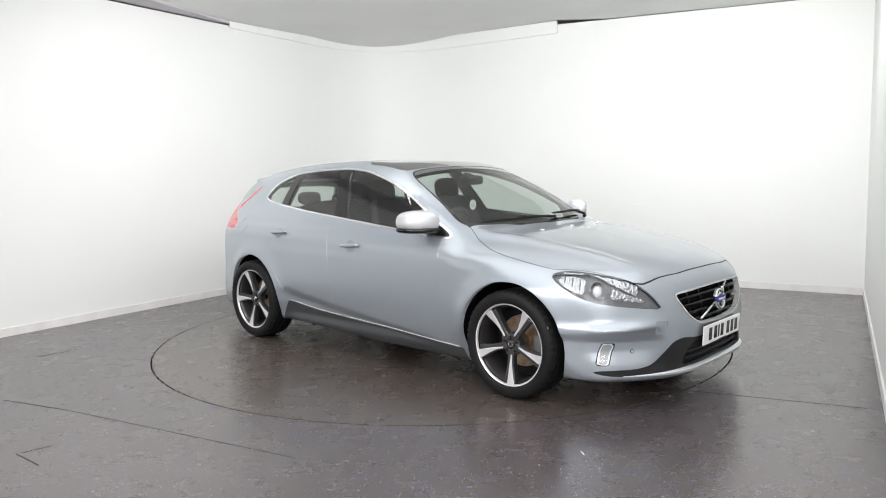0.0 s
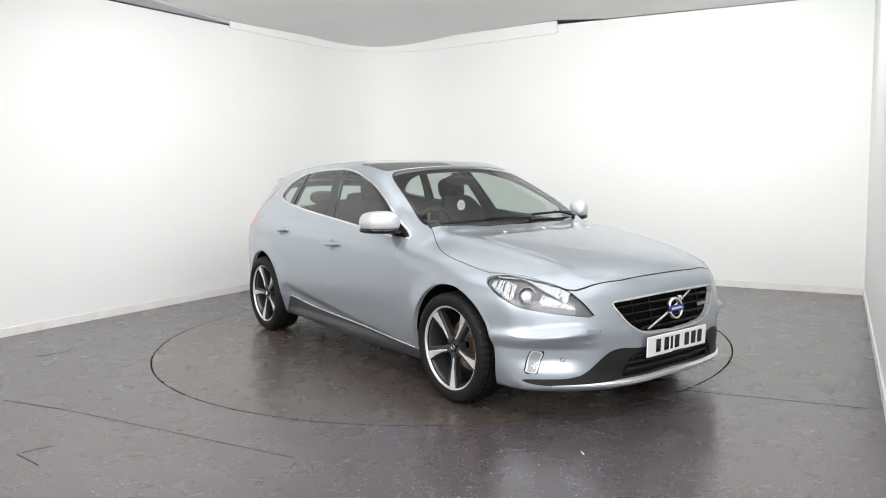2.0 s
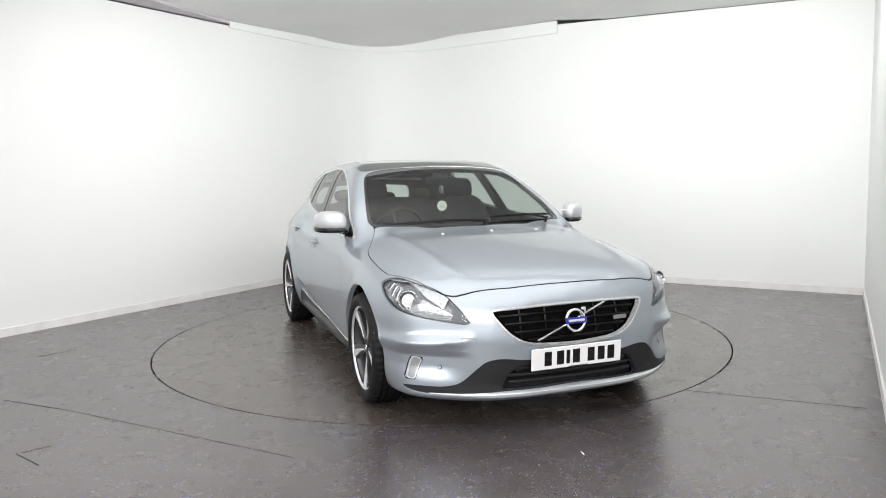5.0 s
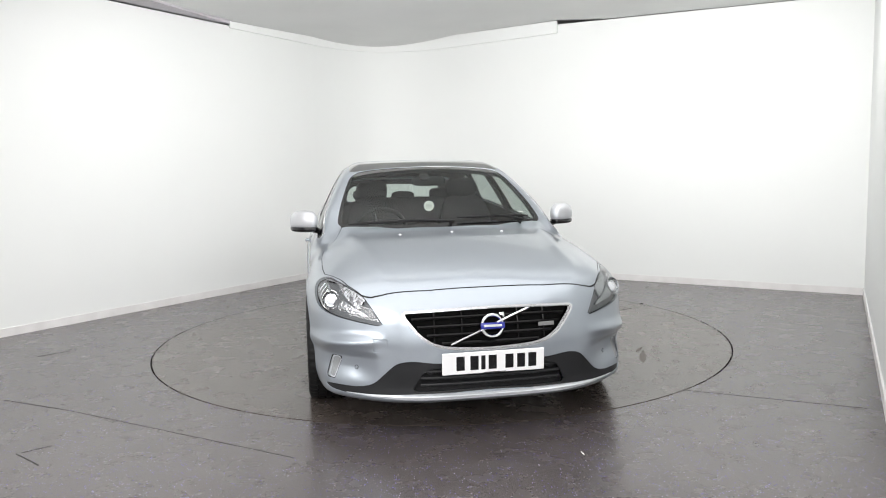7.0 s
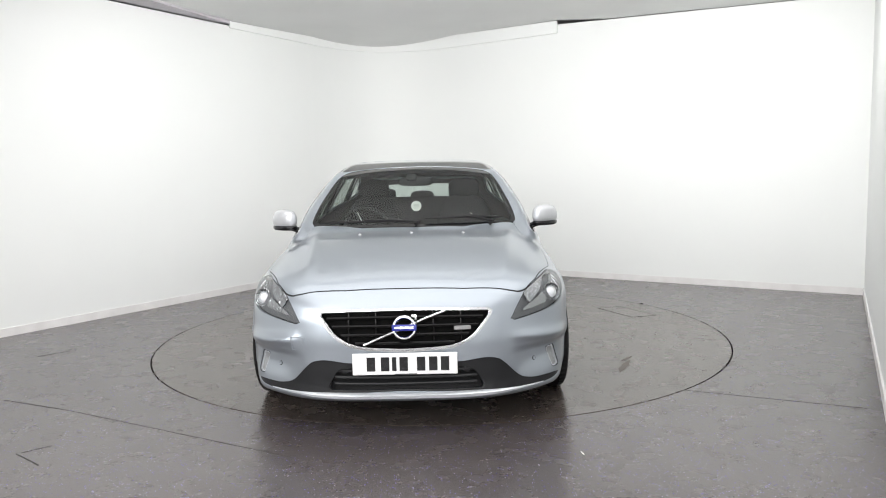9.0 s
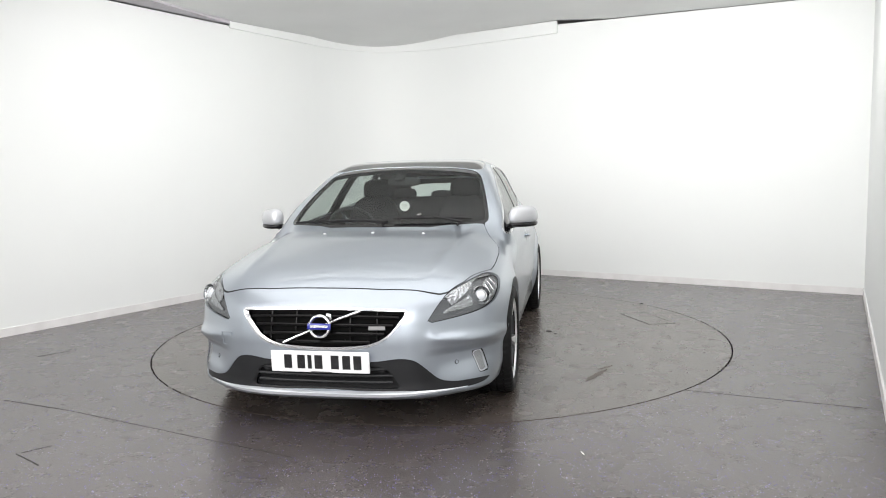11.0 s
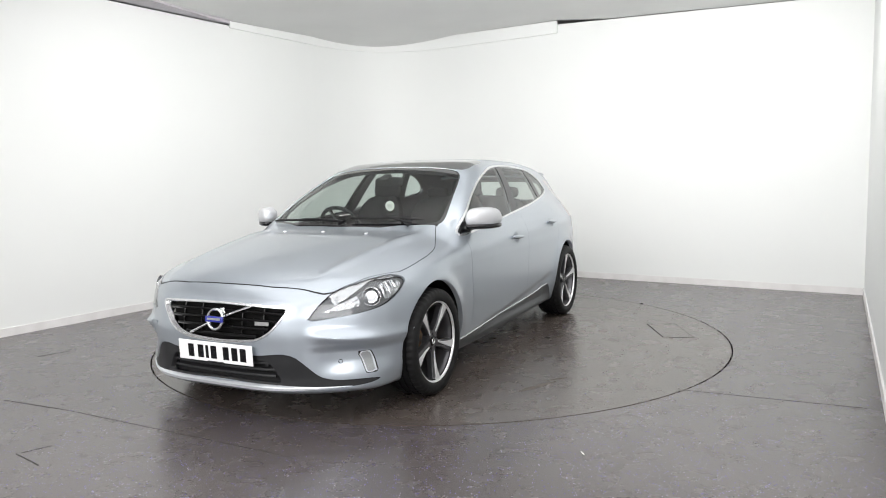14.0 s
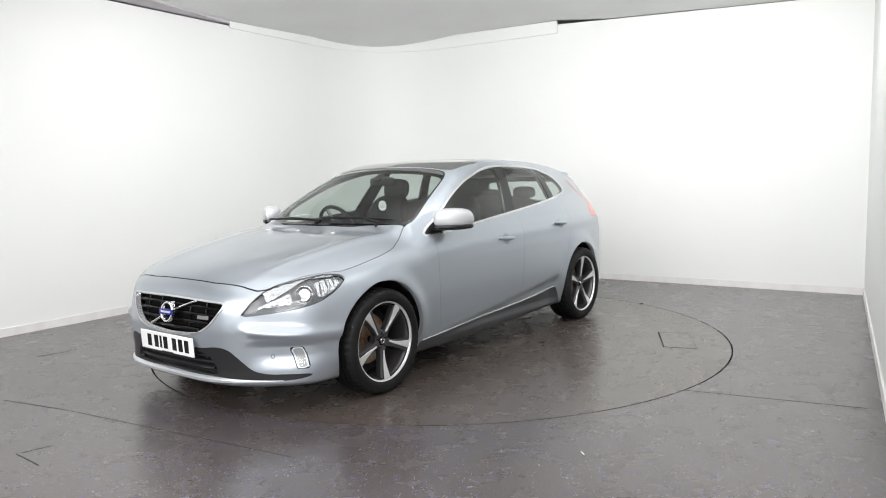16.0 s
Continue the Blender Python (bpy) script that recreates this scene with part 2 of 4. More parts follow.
verts = ring_pts + [(0.5 * (x + mid[0]), 0.5 * (y + mid[1]), 0.5 * (z + mid[2])) for x, y, z in ring_pts] + [mid]
faces = [(i, i + n, (i + 1) % n + n, (i + 1) % n) for i in range(n)] + [(i + n, 2 * n, (i + 1) % n + n) for i in range(n)]
ceiling = setting("ceiling", (verts, faces), ceiling_grey, "light grey stretched fabric ceiling", True)
setting("ceiling_void", ([(-10, -11, 3.17), (9, -11, 3.17), (9, 8, 3.17), (-10, 8, 3.17)], [(3, 2, 1, 0)]), void_dark, "dark slab above the ceiling sheet")
# the part of the ceiling in shade, done as a darker strip
strip_in = ACROSS * 0.5
edge = [LEFT_END, LEDGE_A - ALONG * 0.03, LEDGE_A - ALONG * 0.03 + ACROSS * 0.05, LEFT_A + ALONG * 0.3 + strip_in, LEFT_END + ACROSS * 1.5]
setting("ceiling_edge", ([(q.x, q.y, 3.028) for q in edge] + [(q.x, q.y, 3.12) for q in edge], [(4, 3, 2, 1, 0), (1, 2, 7, 6), (2, 3, 8, 7), (3, 4, 9, 8)]), shade_grey, "ceiling strip above the long wall, its shade put into a darker grey")
shut = [(-10, -11), (-10, 8), (9, 8), (9, -11), (-10, -11)]
setting("wall_outer", extruded(shut, 0, 3.6, 0.1), void_dark, "dark outer shell of the building")
RING = 2.237


# ---- floor with a round opening, and the turntable in it ----
def ring_sheet(r0, r1, z, n=160):
    v, f = [], []
    for i in range(n):
        a = 2 * math.pi * i / n
        v += [(r0 * math.cos(a), r0 * math.sin(a), z), (r1 * math.cos(a), r1 * math.sin(a), z), (r0 * math.cos(a), r0 * math.sin(a), z - 0.05)]
    for i in range(n):
        a, b = 3 * i, 3 * ((i + 1) % n)
        f += [(a, a + 1, b + 1, b), (a + 2, a, b, b + 2)]
    return v, f


GAP = 0.0055
setting("floor", ring_sheet(RING + GAP, 16, 0.0), floor_vinyl, "dark grey glossy speckled vinyl floor")
setting("floor_pit", ([(-3, -3, -0.045), (3, -3, -0.045), (3, 3, -0.045), (-3, 3, -0.045)], [(0, 1, 2, 3)]), seam_dark, "dark pit under the turntable")


def strip(name, a, b, w, mat, parent, z=0.0012):
    """A thin joint line on the floor from a to b."""
    a, b = Vector(a), Vector(b)
    k = (b - a).normalized()
    k = Vector((-k.y, k.x)) * w / 2
    q = [a - k, b - k, b + k, a + k]
    v = [(p.x, p.y, z) for p in q] + [(p.x, p.y, -0.002) for p in q]
    return part(name, (v, [(0, 1, 2, 3), (0, 4, 5, 1), (1, 5, 6, 2), (2, 6, 7, 3), (3, 7, 4, 0)]), mat, parent, "", False)


floor = bpy.data.objects["floor"]
for a, b, w in (((-2.65, -1.62), (-2.14, -1.85), 0.006), ((-2.14, -1.85), (-0.70, -2.63), 0.004), ((1.42, -1.72), (2.28, -2.12), 0.005), ((-2.07, -2.50), (-1.88, -2.65), 0.006),
                ((-2.05, -2.49), (-1.95, -2.40), 0.005), ((-3.05, -0.53), (-2.885, -0.37), 0.010)):
    strip("floor_joint", a, b, w, joint_grey, floor)

bm = bmesh.new()
bmesh.ops.create_circle(bm, cap_ends=True, segments=160, radius=RING - GAP)
geo = bmesh.ops.extrude_face_region(bm, geom=bm.faces[:])
for v_ in [g for g in geo["geom"] if isinstance(g, bmesh.types.BMVert)]:
    v_.co.z -= 0.045
bmesh.ops.recalc_face_normals(bm, faces=bm.faces[:])
turntable = tagged(new("turntable"), "round floor turntable covered in scuffed dark vinyl", "turntable")
part("platform", bm, platform_vinyl, turntable, "", False)
# ---- car body as an implicit solid: x forward, y to its left, z up, metres ----
def spline(xs, ys):
    """A smooth curve through the knots (Fritsch-Carlson), linear beyond them."""
    xs, ys = np.array(xs, float), np.array(ys, float)
    h = np.diff(xs)
    d = np.diff(ys) / h
    m = np.concatenate([[d[0]], np.where(d[1:] * d[:-1] > 0, 2 * d[1:] * d[:-1] / (d[1:] + d[:-1] + 1e-12 * np.sign(d[1:] + d[:-1] + 1e-30)), 0), [d[-1]]])

    def f(x):
        x = np.asarray(x, float)
        i = np.clip(np.searchsorted(xs, x) - 1, 0, len(h) - 1)
        s = (x - xs[i]) / h[i]
        c = np.clip(s, 0, 1)
        v = ys[i] * (1 + 2 * c) * (1 - c) ** 2 + m[i] * h[i] * c * (1 - c) ** 2 + ys[i + 1] * c * c * (3 - 2 * c) + m[i + 1] * h[i] * c * c * (c - 1)
        return v + np.where(s > 1, (s - 1) * h[i] * m[i + 1], 0) + np.where(s < 0, s * h[i] * m[i], 0)

    return f


def smin(a, b, k):
    h = np.clip(k - np.abs(a - b), 0, None) / k
    return np.minimum(a, b) - h * h * k * 0.25


def bump(x, a, w):
    return np.exp(-(((x - a) / w) ** 2))


def ramp(x, a, b):
    s = np.clip((x - a) / (b - a), 0, 1)
    return s * s * (3 - 2 * s)


top_profile = spline([-2.3, -2.12, -1.98, -1.84, -1.62, -1.3, -0.9, -0.4, 0.0, 0.2, 0.4, 0.7, 1.0, 1.1, 1.3, 1.6, 1.9, 2.08, 2.18, 2.3],
                     [0.2, 0.72, 0.98, 1.216, 1.320, 1.378, 1.413, 1.425, 1.409, 1.366, 1.284, 1.148, 0.985, 0.950, 0.928, 0.878, 0.809, 0.737, 0.675, 0.55])
top_drop = spline([0, 0.3, 0.5, 0.65, 0.75, 0.85, 0.95], [0, 0.005, 0.014, 0.032, 0.06, 0.12, 0.25])
side_width = spline([0.1, 0.17, 0.24, 0.35, 0.55, 0.72, 0.83, 0.90, 0.95, 1.0, 1.1, 1.2, 1.3, 1.38, 1.46],
                    [0.80, 0.835, 0.862, 0.88, 0.89, 0.888, 0.872, 0.845, 0.815, 0.792, 0.745, 0.695, 0.635, 0.565, 0.46])
low_taper = spline([-2.3, -2.1, -1.8, -1.4, -0.9, 0, 0.6, 1.0, 1.4, 1.7, 2.0, 2.2], [0.7, 0.8, 0.915, 0.98, 1, 1, 0.995, 0.99, 0.997, 0.998, 0.965, 0.91])
high_taper = spline([-2.3, -1.9, -1.5, -1.1, -0.6, 0, 0.4, 0.8, 1.2], [0.69, 0.79, 0.88, 0.95, 0.99, 1.005, 1.012, 1.025, 1.02])
nose_profile = spline([0.1, 0.17, 0.20, 0.26, 0.34, 0.45, 0.56, 0.64, 0.70, 0.76, 0.9], [2.10, 2.165, 2.185, 2.18, 2.185, 2.185, 2.172, 2.15, 2.12, 2.06, 1.8])
nose_plan = spline([0, 0.26, 0.43, 0.55, 0.68, 0.78, 0.84, 0.89, 0.95], [0, 0.010, 0.040, 0.092, 0.185, 0.28, 0.375, 0.53, 0.85])


def body_field(x, y, z):
    """Positive inside the body."""
    y = np.abs(y)
    xs = x + 0.23 * y * y
    hood = ramp(x, 0.75, 1.15)
    top = top_profile(xs) - top_drop(y) * (1 - 0.25 * ramp(x, 0.6, -0.2))
    top = top - hood * 0.008 * bump(y, 0.72, 0.10) * ramp(x, 2.0, 1.6)
    top = top + hood * (0.010 + 0.008 * ramp(x, 1.4, 1.05)) * bump(y, 0.63 - 0.12 * (x - 1.0), 0.045) * ramp(x, 2.1, 1.7)
    slope = 1 + 0.35 * ramp(x, 0.0, 0.4) * ramp(x, 1.2, 0.9) + 0.9 * ramp(x, -1.7, -2.0)
    f_top = (top - z) / slope
    high = ramp(z, 0.90, 1.12)
    width = side_width(z) * (low_taper(x) * (1 - high) + high_taper(x) * high)
    for ax in (1.3235, -1.3235):
        r = np.hypot(x - ax, z - 0.317)
        width = width + 0.022 * bump(r, 0.365, 0.075) * ramp(z, 0.2, 0.4)
    # shoulder crease and the hollow low in the doors
    crease = 0.80 + 0.06 * ramp(x, 1.0, -1.6)
    width = width + 0.005 * bump(z, crease, 0.04) * ramp(x, 1.9, 1.0) * ramp(x, -2.1, -1.7)
    low = 0.245 + 0.20 * np.clip((0.85 - x) / 1.7, 0, 1)
    width = width - 0.028 * ramp(z, low + 0.015, low - 0.06) * ramp(x, 1.0, 0.6) * ramp(x, -1.0, -0.75) * ramp(z, 0.2, 0.27)
    f_side = width - y
    front = nose_profile(z) - nose_plan(y)
    front = front + 0.040 * bump(z, 0.485 - 0.10 * (y - 0.5), 0.030) * ramp(y, 0.5, 0.7)
    front = front - 0.034 * ramp(z, 0.428, 0.386) * ramp(z, 0.25, 0.35) * ramp(y, 0.5, 0.68)
    f_front = (front - x) / (1 + 1.2 * ramp(y, 0.6, 0.88))
    f_rear = (x + 2.13 - 0.5 * (y / 0.85) ** 3 * 0.35 + 0.10 * ramp(z, 0.55, 0.3)) * 0.9
    f_bot = z - 0.150 - 0.038 * ramp(x, 0.3, -1.0) - 0.015 * ramp(x, 1.1, 1.6)
    f = smin(f_top, f_side, 0.055 + 0.02 * ramp(x, 0.4, 0.0))
    f = smin(f, f_front, 0.06)
    f = smin(f, f_rear, 0.10)
    return smin(f, f_bot, 0.03)


# ---- end of the car body field ----


def field_gradient(p):
    e = 1e-4
    n = len(p)
    q = np.concatenate([p + d for s in (e, -e) for d in np.eye(3) * s])
    f = body_field(*q.T).reshape(2, 3, n)
    return ((f[0] - f[1]) / (2 * e)).T


def settle(p, steps=3):
    """Moves points onto the body's surface; returns them and the outward normals."""
    for _ in range(steps):
        g = field_gradient(p)
        p = p - g * (body_field(*p.T) / np.clip((g * g).sum(1), 0.05, None))[:, None]
    g = field_gradient(p)
    return p, -g / np.linalg.norm(g, axis=1)[:, None]


def surface_net(h):
    """A quad mesh of the body's left half."""
    ax = [np.arange(-2.26, 2.30, h), np.arange(-1.5 * h, 1.02, h), np.arange(0.10, 1.50, h)]
    gx, gy, gz = np.meshgrid(*ax, indexing="ij")
    f = body_field(gx, gy, gz)
    n = f.shape
    total, count = np.zeros((n[0] - 1, n[1] - 1, n[2] - 1, 3)), np.zeros((n[0] - 1, n[1] - 1, n[2] - 1))
    pts = np.stack([gx, gy, gz], -1)
    sl = lambda o, k: tuple(slice(q, q + m - 1) for q, m in zip(o, k))
    for a in range(3):
        b, c = (a + 1) % 3, (a + 2) % 3
        for ob_ in (0, 1):
            for oc in (0, 1):
                o = [0, 0, 0]
                o[b], o[c] = ob_, oc
                o2 = list(o)
                o2[a] = 1
                f0, f1 = f[sl(o, n)], f[sl(o2, n)]
                cross = (f0 > 0) != (f1 > 0)
                w = np.where(cross, f0 / np.where(cross, f0 - f1, 1), 0)[..., None]
                total += np.where(cross[..., None], pts[sl(o, n)] * (1 - w) + pts[sl(o2, n)] * w, 0)
                count += cross
    index = -np.ones(count.shape, int)
    mask = count > 0
    index[mask] = np.arange(mask.sum())
    verts = total[mask] / count[mask][:, None]
    faces = []
    for a in range(3):
        b, c = (a + 1) % 3, (a + 2) % 3
        s0 = [slice(1, n[0] - 1), slice(1, n[1] - 1), slice(1, n[2] - 1)]
        s0[a] = slice(0, n[a] - 1)
        s1 = list(s0)
        s1[a] = slice(1, n[a])
        pos, neg = f[tuple(s0)] > 0, f[tuple(s1)] > 0
        ii = np.argwhere(pos != neg)
        off = [0, 0, 0]
        off[b], off[c] = 1, 1
        ii = ii + np.array(off)
        inside = pos[pos != neg]
        q = []
        for db, dc in ((-1, -1), (0, -1), (0, 0), (-1, 0)):
            k = ii.copy()
            k[:, b] += db
            k[:, c] += dc
            q.append(index[tuple(k.T)])
        q = np.stack(q, 1)
        q[~inside] = q[~inside][:, ::-1]
        faces.append(q)
    return verts, np.concatenate(faces)


class Shell:
    """The half body as a soup of polygons with names, which can be cut along d = 0."""

    def __init__(self, verts, faces):
        self.v = [tuple(q) for q in verts]
        self.f = [tuple(q) for q in faces]
        self.name = ["body"] * len(self.f)

    def array(self):
        return np.array(self.v)

    def cut(self, func, names=None, give=None):
        """Splits the faces so named along func = 0; gives the faces with func > 0 a new name."""
        picked = [i for i, n in enumerate(self.name) if names is None or n in names]
        used = sorted({k for i in picked for k in self.f[i]})
        where = {k: i for i, k in enumerate(used)}
        d = func(np.array([self.v[k] for k in used]))
        d = np.where(np.abs(d) < 1e-5, 1e-5, d).tolist()
        fresh = {}
        for i in picked:
            face = self.f[i]
            e = [d[where[k]] for k in face]
            low, high = min(e), max(e)
            if low > 0:
                self.name[i] = give or self.name[i]
                continue
            if high <= 0:
                continue
            inn, out = [], []
            for k, a in enumerate(face):
                j = (k + 1) % len(face)
                b = face[j]
                (inn if e[k] > 0 else out).append(a)
                if (e[k] > 0) != (e[j] > 0):
                    key = (min(a, b), max(a, b))
                    if key not in fresh:
                        w = e[k] / (e[k] - e[j])
                        fresh[key] = len(self.v)
                        self.v.append(tuple(p * (1 - w) + q * w for p, q in zip(self.v[a], self.v[b])))
                    inn.append(fresh[key]), out.append(fresh[key])
            if len(inn) > 2 and len(out) > 2:
                self.f.append(tuple(inn)), self.name.append(give or self.name[i])
                self.f[i] = tuple(out)

    def centres(self):
        v = self.array()
        return np.array([v[list(q)].mean(0) for q in self.f])

    def region(self, name, func, names=("body",)):
        """Names the faces with func > 0."""
        self.cut(func, names, name)

    def seam(self, func, names, g=0.0026):
        self.region("seam", lambda v: g - np.abs(func(v)), names)


def polygon(points, smooth=True):
    """Signed distance to a closed outline in the plane, positive inside."""
    q = np.array(points, float)
    if smooth:
        for _ in range(2):
            r = np.roll(q, -1, 0)
            q = np.stack([q * 0.78 + r * 0.22, q * 0.22 + r * 0.78], 1).reshape(-1, 2)

    def f(a, b):
        best, inside = np.full(a.shape, 1e9), np.zeros(a.shape, bool)
        for (x0, y0), (x1, y1) in zip(q, np.roll(q, -1, 0)):
            ex, ey = x1 - x0, y1 - y0
            s = np.clip(((a - x0) * ex + (b - y0) * ey) / (ex * ex + ey * ey + 1e-12), 0, 1)
            best = np.minimum(best, (a - x0 - s * ex) ** 2 + (b - y0 - s * ey) ** 2)
            hit = ((y0 > b) != (y1 > b)) & (a < (x1 - x0) * (b - y0) / (y1 - y0 + 1e-12) + x0)
            inside ^= hit
        return np.where(inside, 1, -1) * np.sqrt(best)

    return f


def line(points):
    """Signed height over an open line a -> b(a)."""
    f = spline(*zip(*points))
    return lambda a, b: b - f(a)


shell = Shell(*surface_net(0.017))
shell.v = [tuple(q) for q in settle(shell.array())[0]]
shell.cut(lambda v: v[:, 1])
keep = shell.centres()[:, 1] > 0
shell.f = [f for f, k in zip(shell.f, keep) if k]
shell.name = [f for f, k in zip(shell.name, keep) if k]
AXLE, HUB = 1.3235, 0.317

# outlines, in side view (x, z), from the front (y, z) or from above (x, y)
WINDOWS = polygon([(0.81, 0.905), (0.32, 0.952), (-0.30, 1.010), (-0.67, 1.043), (-1.10, 1.088), (-1.36, 1.122), (-1.42, 1.15), (-1.30, 1.245), (-1.10, 1.315), (-0.83, 1.347), (-0.48, 1.358), (-0.19, 1.340), (0.17, 1.248), (0.41, 1.145), (0.65, 1.01), (0.80, 0.925)])
SCREEN = polygon([(1.00, -0.2), (1.00, 0.0), (0.98, 0.25), (0.93, 0.47), (0.83, 0.655), (0.78, 0.672), (0.66, 0.652), (0.40, 0.60), (0.27, 0.566), (0.21, 0.51), (0.215, 0.25), (0.22, 0), (0.22, -0.2)])
HOOD = polygon([(2.073, -0.3), (2.073, 0), (2.063, 0.3), (2.021, 0.532), (2.004, 0.585), (1.97, 0.625), (1.86, 0.69), (1.76, 0.725), (1.66, 0.765), (1.574, 0.80), (1.48, 0.808), (1.395, 0.810), (1.256, 0.809), (1.17, 0.80), (1.106, 0.785), (1.0, 0.735), (0.908, 0.690), (0.855, 0.668), (0.935, 0.48), (1.012, 0.33), (1.043, 0), (1.043, -0.3)], False)
HEADLAMP = polygon([(2.094, 0.552), (2.094, 0.557), (1.94, 0.584), (1.80, 0.616), (1.69, 0.667), (1.593, 0.728), (1.593, 0.745), (1.64, 0.757), (1.70, 0.757), (1.84, 0.740), (1.975, 0.699), (2.045, 0.637)])
GRILLE = polygon([(0, 0.636), (0.239, 0.632), (0.432, 0.624), (0.432, 0.612), (0.411, 0.582), (0.352, 0.508), (0.286, 0.468), (0.209, 0.447), (0, 0.438), (-0.2, 0.44), (-0.2, 0.636)])
VALANCE = polygon([(-0.2, 0.375), (0.26, 0.37), (0.40, 0.390), (0.47, 0.378), (0.51, 0.345), (0.585, 0.262), (0.66, 0.241), (0.74, 0.240), (0.82, 0.236), (0.82, 0.212), (0.66, 0.195), (0.45, 0.212), (0, 0.230), (-0.2, 0.230)])
INTAKE = polygon([(-0.2, 0.352), (0.31, 0.350), (0.35, 0.325), (0.405, 0.235), (0.39, 0.226), (-0.2, 0.238)])
FOG = polygon([(0.738, 0.374), (0.776, 0.376), (0.806, 0.272), (0.778, 0.272)], False)
WEDGE = polygon([(1.905, 0.678), (1.905, 0.622), (1.93, 0.618), (2.03, 0.597), (2.035, 0.606)], False)
RIBS = polygon([(1.635, 0.738), (1.635, 0.715), (1.70, 0.672), (1.785, 0.640), (1.775, 0.722), (1.70, 0.742)], False)
TAILLAMP = polygon([(-1.70, 0.885), (-1.71, 0.93), (-1.80, 0.98), (-1.90, 1.02), (-1.80, 1.096), (-1.66, 1.17), (-1.560, 1.233), (-1.58, 1.238), (-1.69, 1.180), (-1.85, 1.09), (-2.1, 1.0), (-2.1, 0.87)], False)
TAILGLASS = polygon([(-0.2, 1.245), (0.40, 1.235), (0.46, 1.20), (0.50, 1.06), (0.44, 1.035), (-0.2, 1.03)])
ROOFGLASS = polygon([(0.195, -0.2), (0.195, 0.2), (0.195, 0.53), (0.16, 0.575), (0.0, 0.565), (-0.20, 0.545), (-0.27, 0.49), (-0.30, 0.25), (-0.30, -0.2)])
arch = lambda x, z: 0.368 - np.minimum(np.hypot(x - AXLE, z - HUB), np.hypot(x + AXLE, z - HUB))


def side(f, x0=-9, x1=9, depth=0.3):
    return lambda v: np.where((v[:, 1] > depth) & (v[:, 0] > x0) & (v[:, 0] < x1), f(v[:, 0], v[:, 2]), -1.0)


def front(f, x0=1.4, x1=9):
    return lambda v: np.where((v[:, 0] > x0) & (v[:, 0] < x1), f(v[:, 1], v[:, 2]), -1.0)


def above(f, z0=0.6):
    return lambda v: np.where(v[:, 2] > z0, f(v[:, 0], v[:, 1]), -1.0)


shell.region("hole", side(arch, depth=0.45))
shell.region("wheel_lip", lambda v: np.where((v[:, 1] > 0.45) & (v[:, 0] > 0), arch(v[:, 0], v[:, 2]) + 0.012, -1.0))
shell.region("rear_lip", lambda v: np.where((v[:, 1] > 0.45) & (v[:, 0] < 0), arch(v[:, 0], v[:, 2]) + 0.012, -1.0))
# glass house
shell.region("glass", side(WINDOWS))
shell.region("window_trim", lambda v: side(WINDOWS)(v) + 0.012)
GLASS = ("glass",)
shell.region("sail", side(lambda x, z: x - 0.60 + 0.25 * (z - 0.93)), GLASS)
shell.region("pillar", side(lambda x, z: 0.073 - 0.05 * (z - 1.0) - np.abs(x + 0.28 + 0.40 * (z - 1.0))), GLASS)
shell.region("rear_pillar", side(lambda x, z: 0.050 - 0.05 * (z - 1.1) - np.abs(x + 1.075 - 0.28 * (z - 1.1))), GLASS)
shell.region("front_glass", side(lambda x, z: x + 0.28 + 0.40 * (z - 1.0)), GLASS)
shell.region("rear_glass", side(lambda x, z: x + 1.075 - 0.28 * (z - 1.1)), GLASS)
shell.region("screen", above(SCREEN, 0.85))
shell.region("screen_rim", lambda v: above(SCREEN, 0.85)(v) + 0.012 + 0.010 * ramp(v[:, 0], 0.3, 0.8))
shell.region("screen_band", lambda v: np.where(v[:, 0] < 0.6, 0.045 - np.abs(v[:, 0] - 0.215), -1), ("screen",))
shell.region("roof_glass", above(ROOFGLASS, 1.1))
shell.region("tail_glass", front(TAILGLASS, -9, -1.4))
shell.region("tail_lamp", side(TAILLAMP, -9, -1.4))
shell.region("hood", above(HOOD, 0.55))
shell.region("cowl", lambda v: np.where((v[:, 2] > 0.85) & (v[:, 0] > 0.7) & (np.abs(v[:, 1]) < 0.70), polygon([(1.06, -0.3), (1.06, 0), (1.03, 0.33), (0.95, 0.54), (0.86, 0.68), (0.74, 0.66), (0.9, 0.3), (0.9, -0.3)], False)(v[:, 0], v[:, 1]), -1))
# front end
shell.region("head_lamp", side(HEADLAMP, 1.4, 9, 0.35), ("body", "hood"))
shell.region("grille", front(GRILLE))
shell.region("grille_trim", lambda v: front(GRILLE)(v) + 0.009)
shell.region("fog_lamp", front(FOG))
shell.region("lamp_wedge", side(WEDGE, 1.4, 9, 0.35), ("head_lamp",))
shell.region("lamp_ribs", side(RIBS, 1.4, 9, 0.35), ("head_lamp",))
shell.region("lamp_brow", side(lambda x, z: np.minimum(z - 0.747 + 1.0 * np.clip(x - 1.76, 0, 1) ** 1.5, x - 1.64), 1.4, 2.0, 0.35), ("head_lamp",))
shell.region("fog_trim", lambda v: front(FOG)(v) + 0.005)
shell.region("fog_gap", lambda v: front(FOG)(v) + 0.0085)

shell.region("valance", front(VALANCE))
shell.region("intake", front(INTAKE), ("valance",))
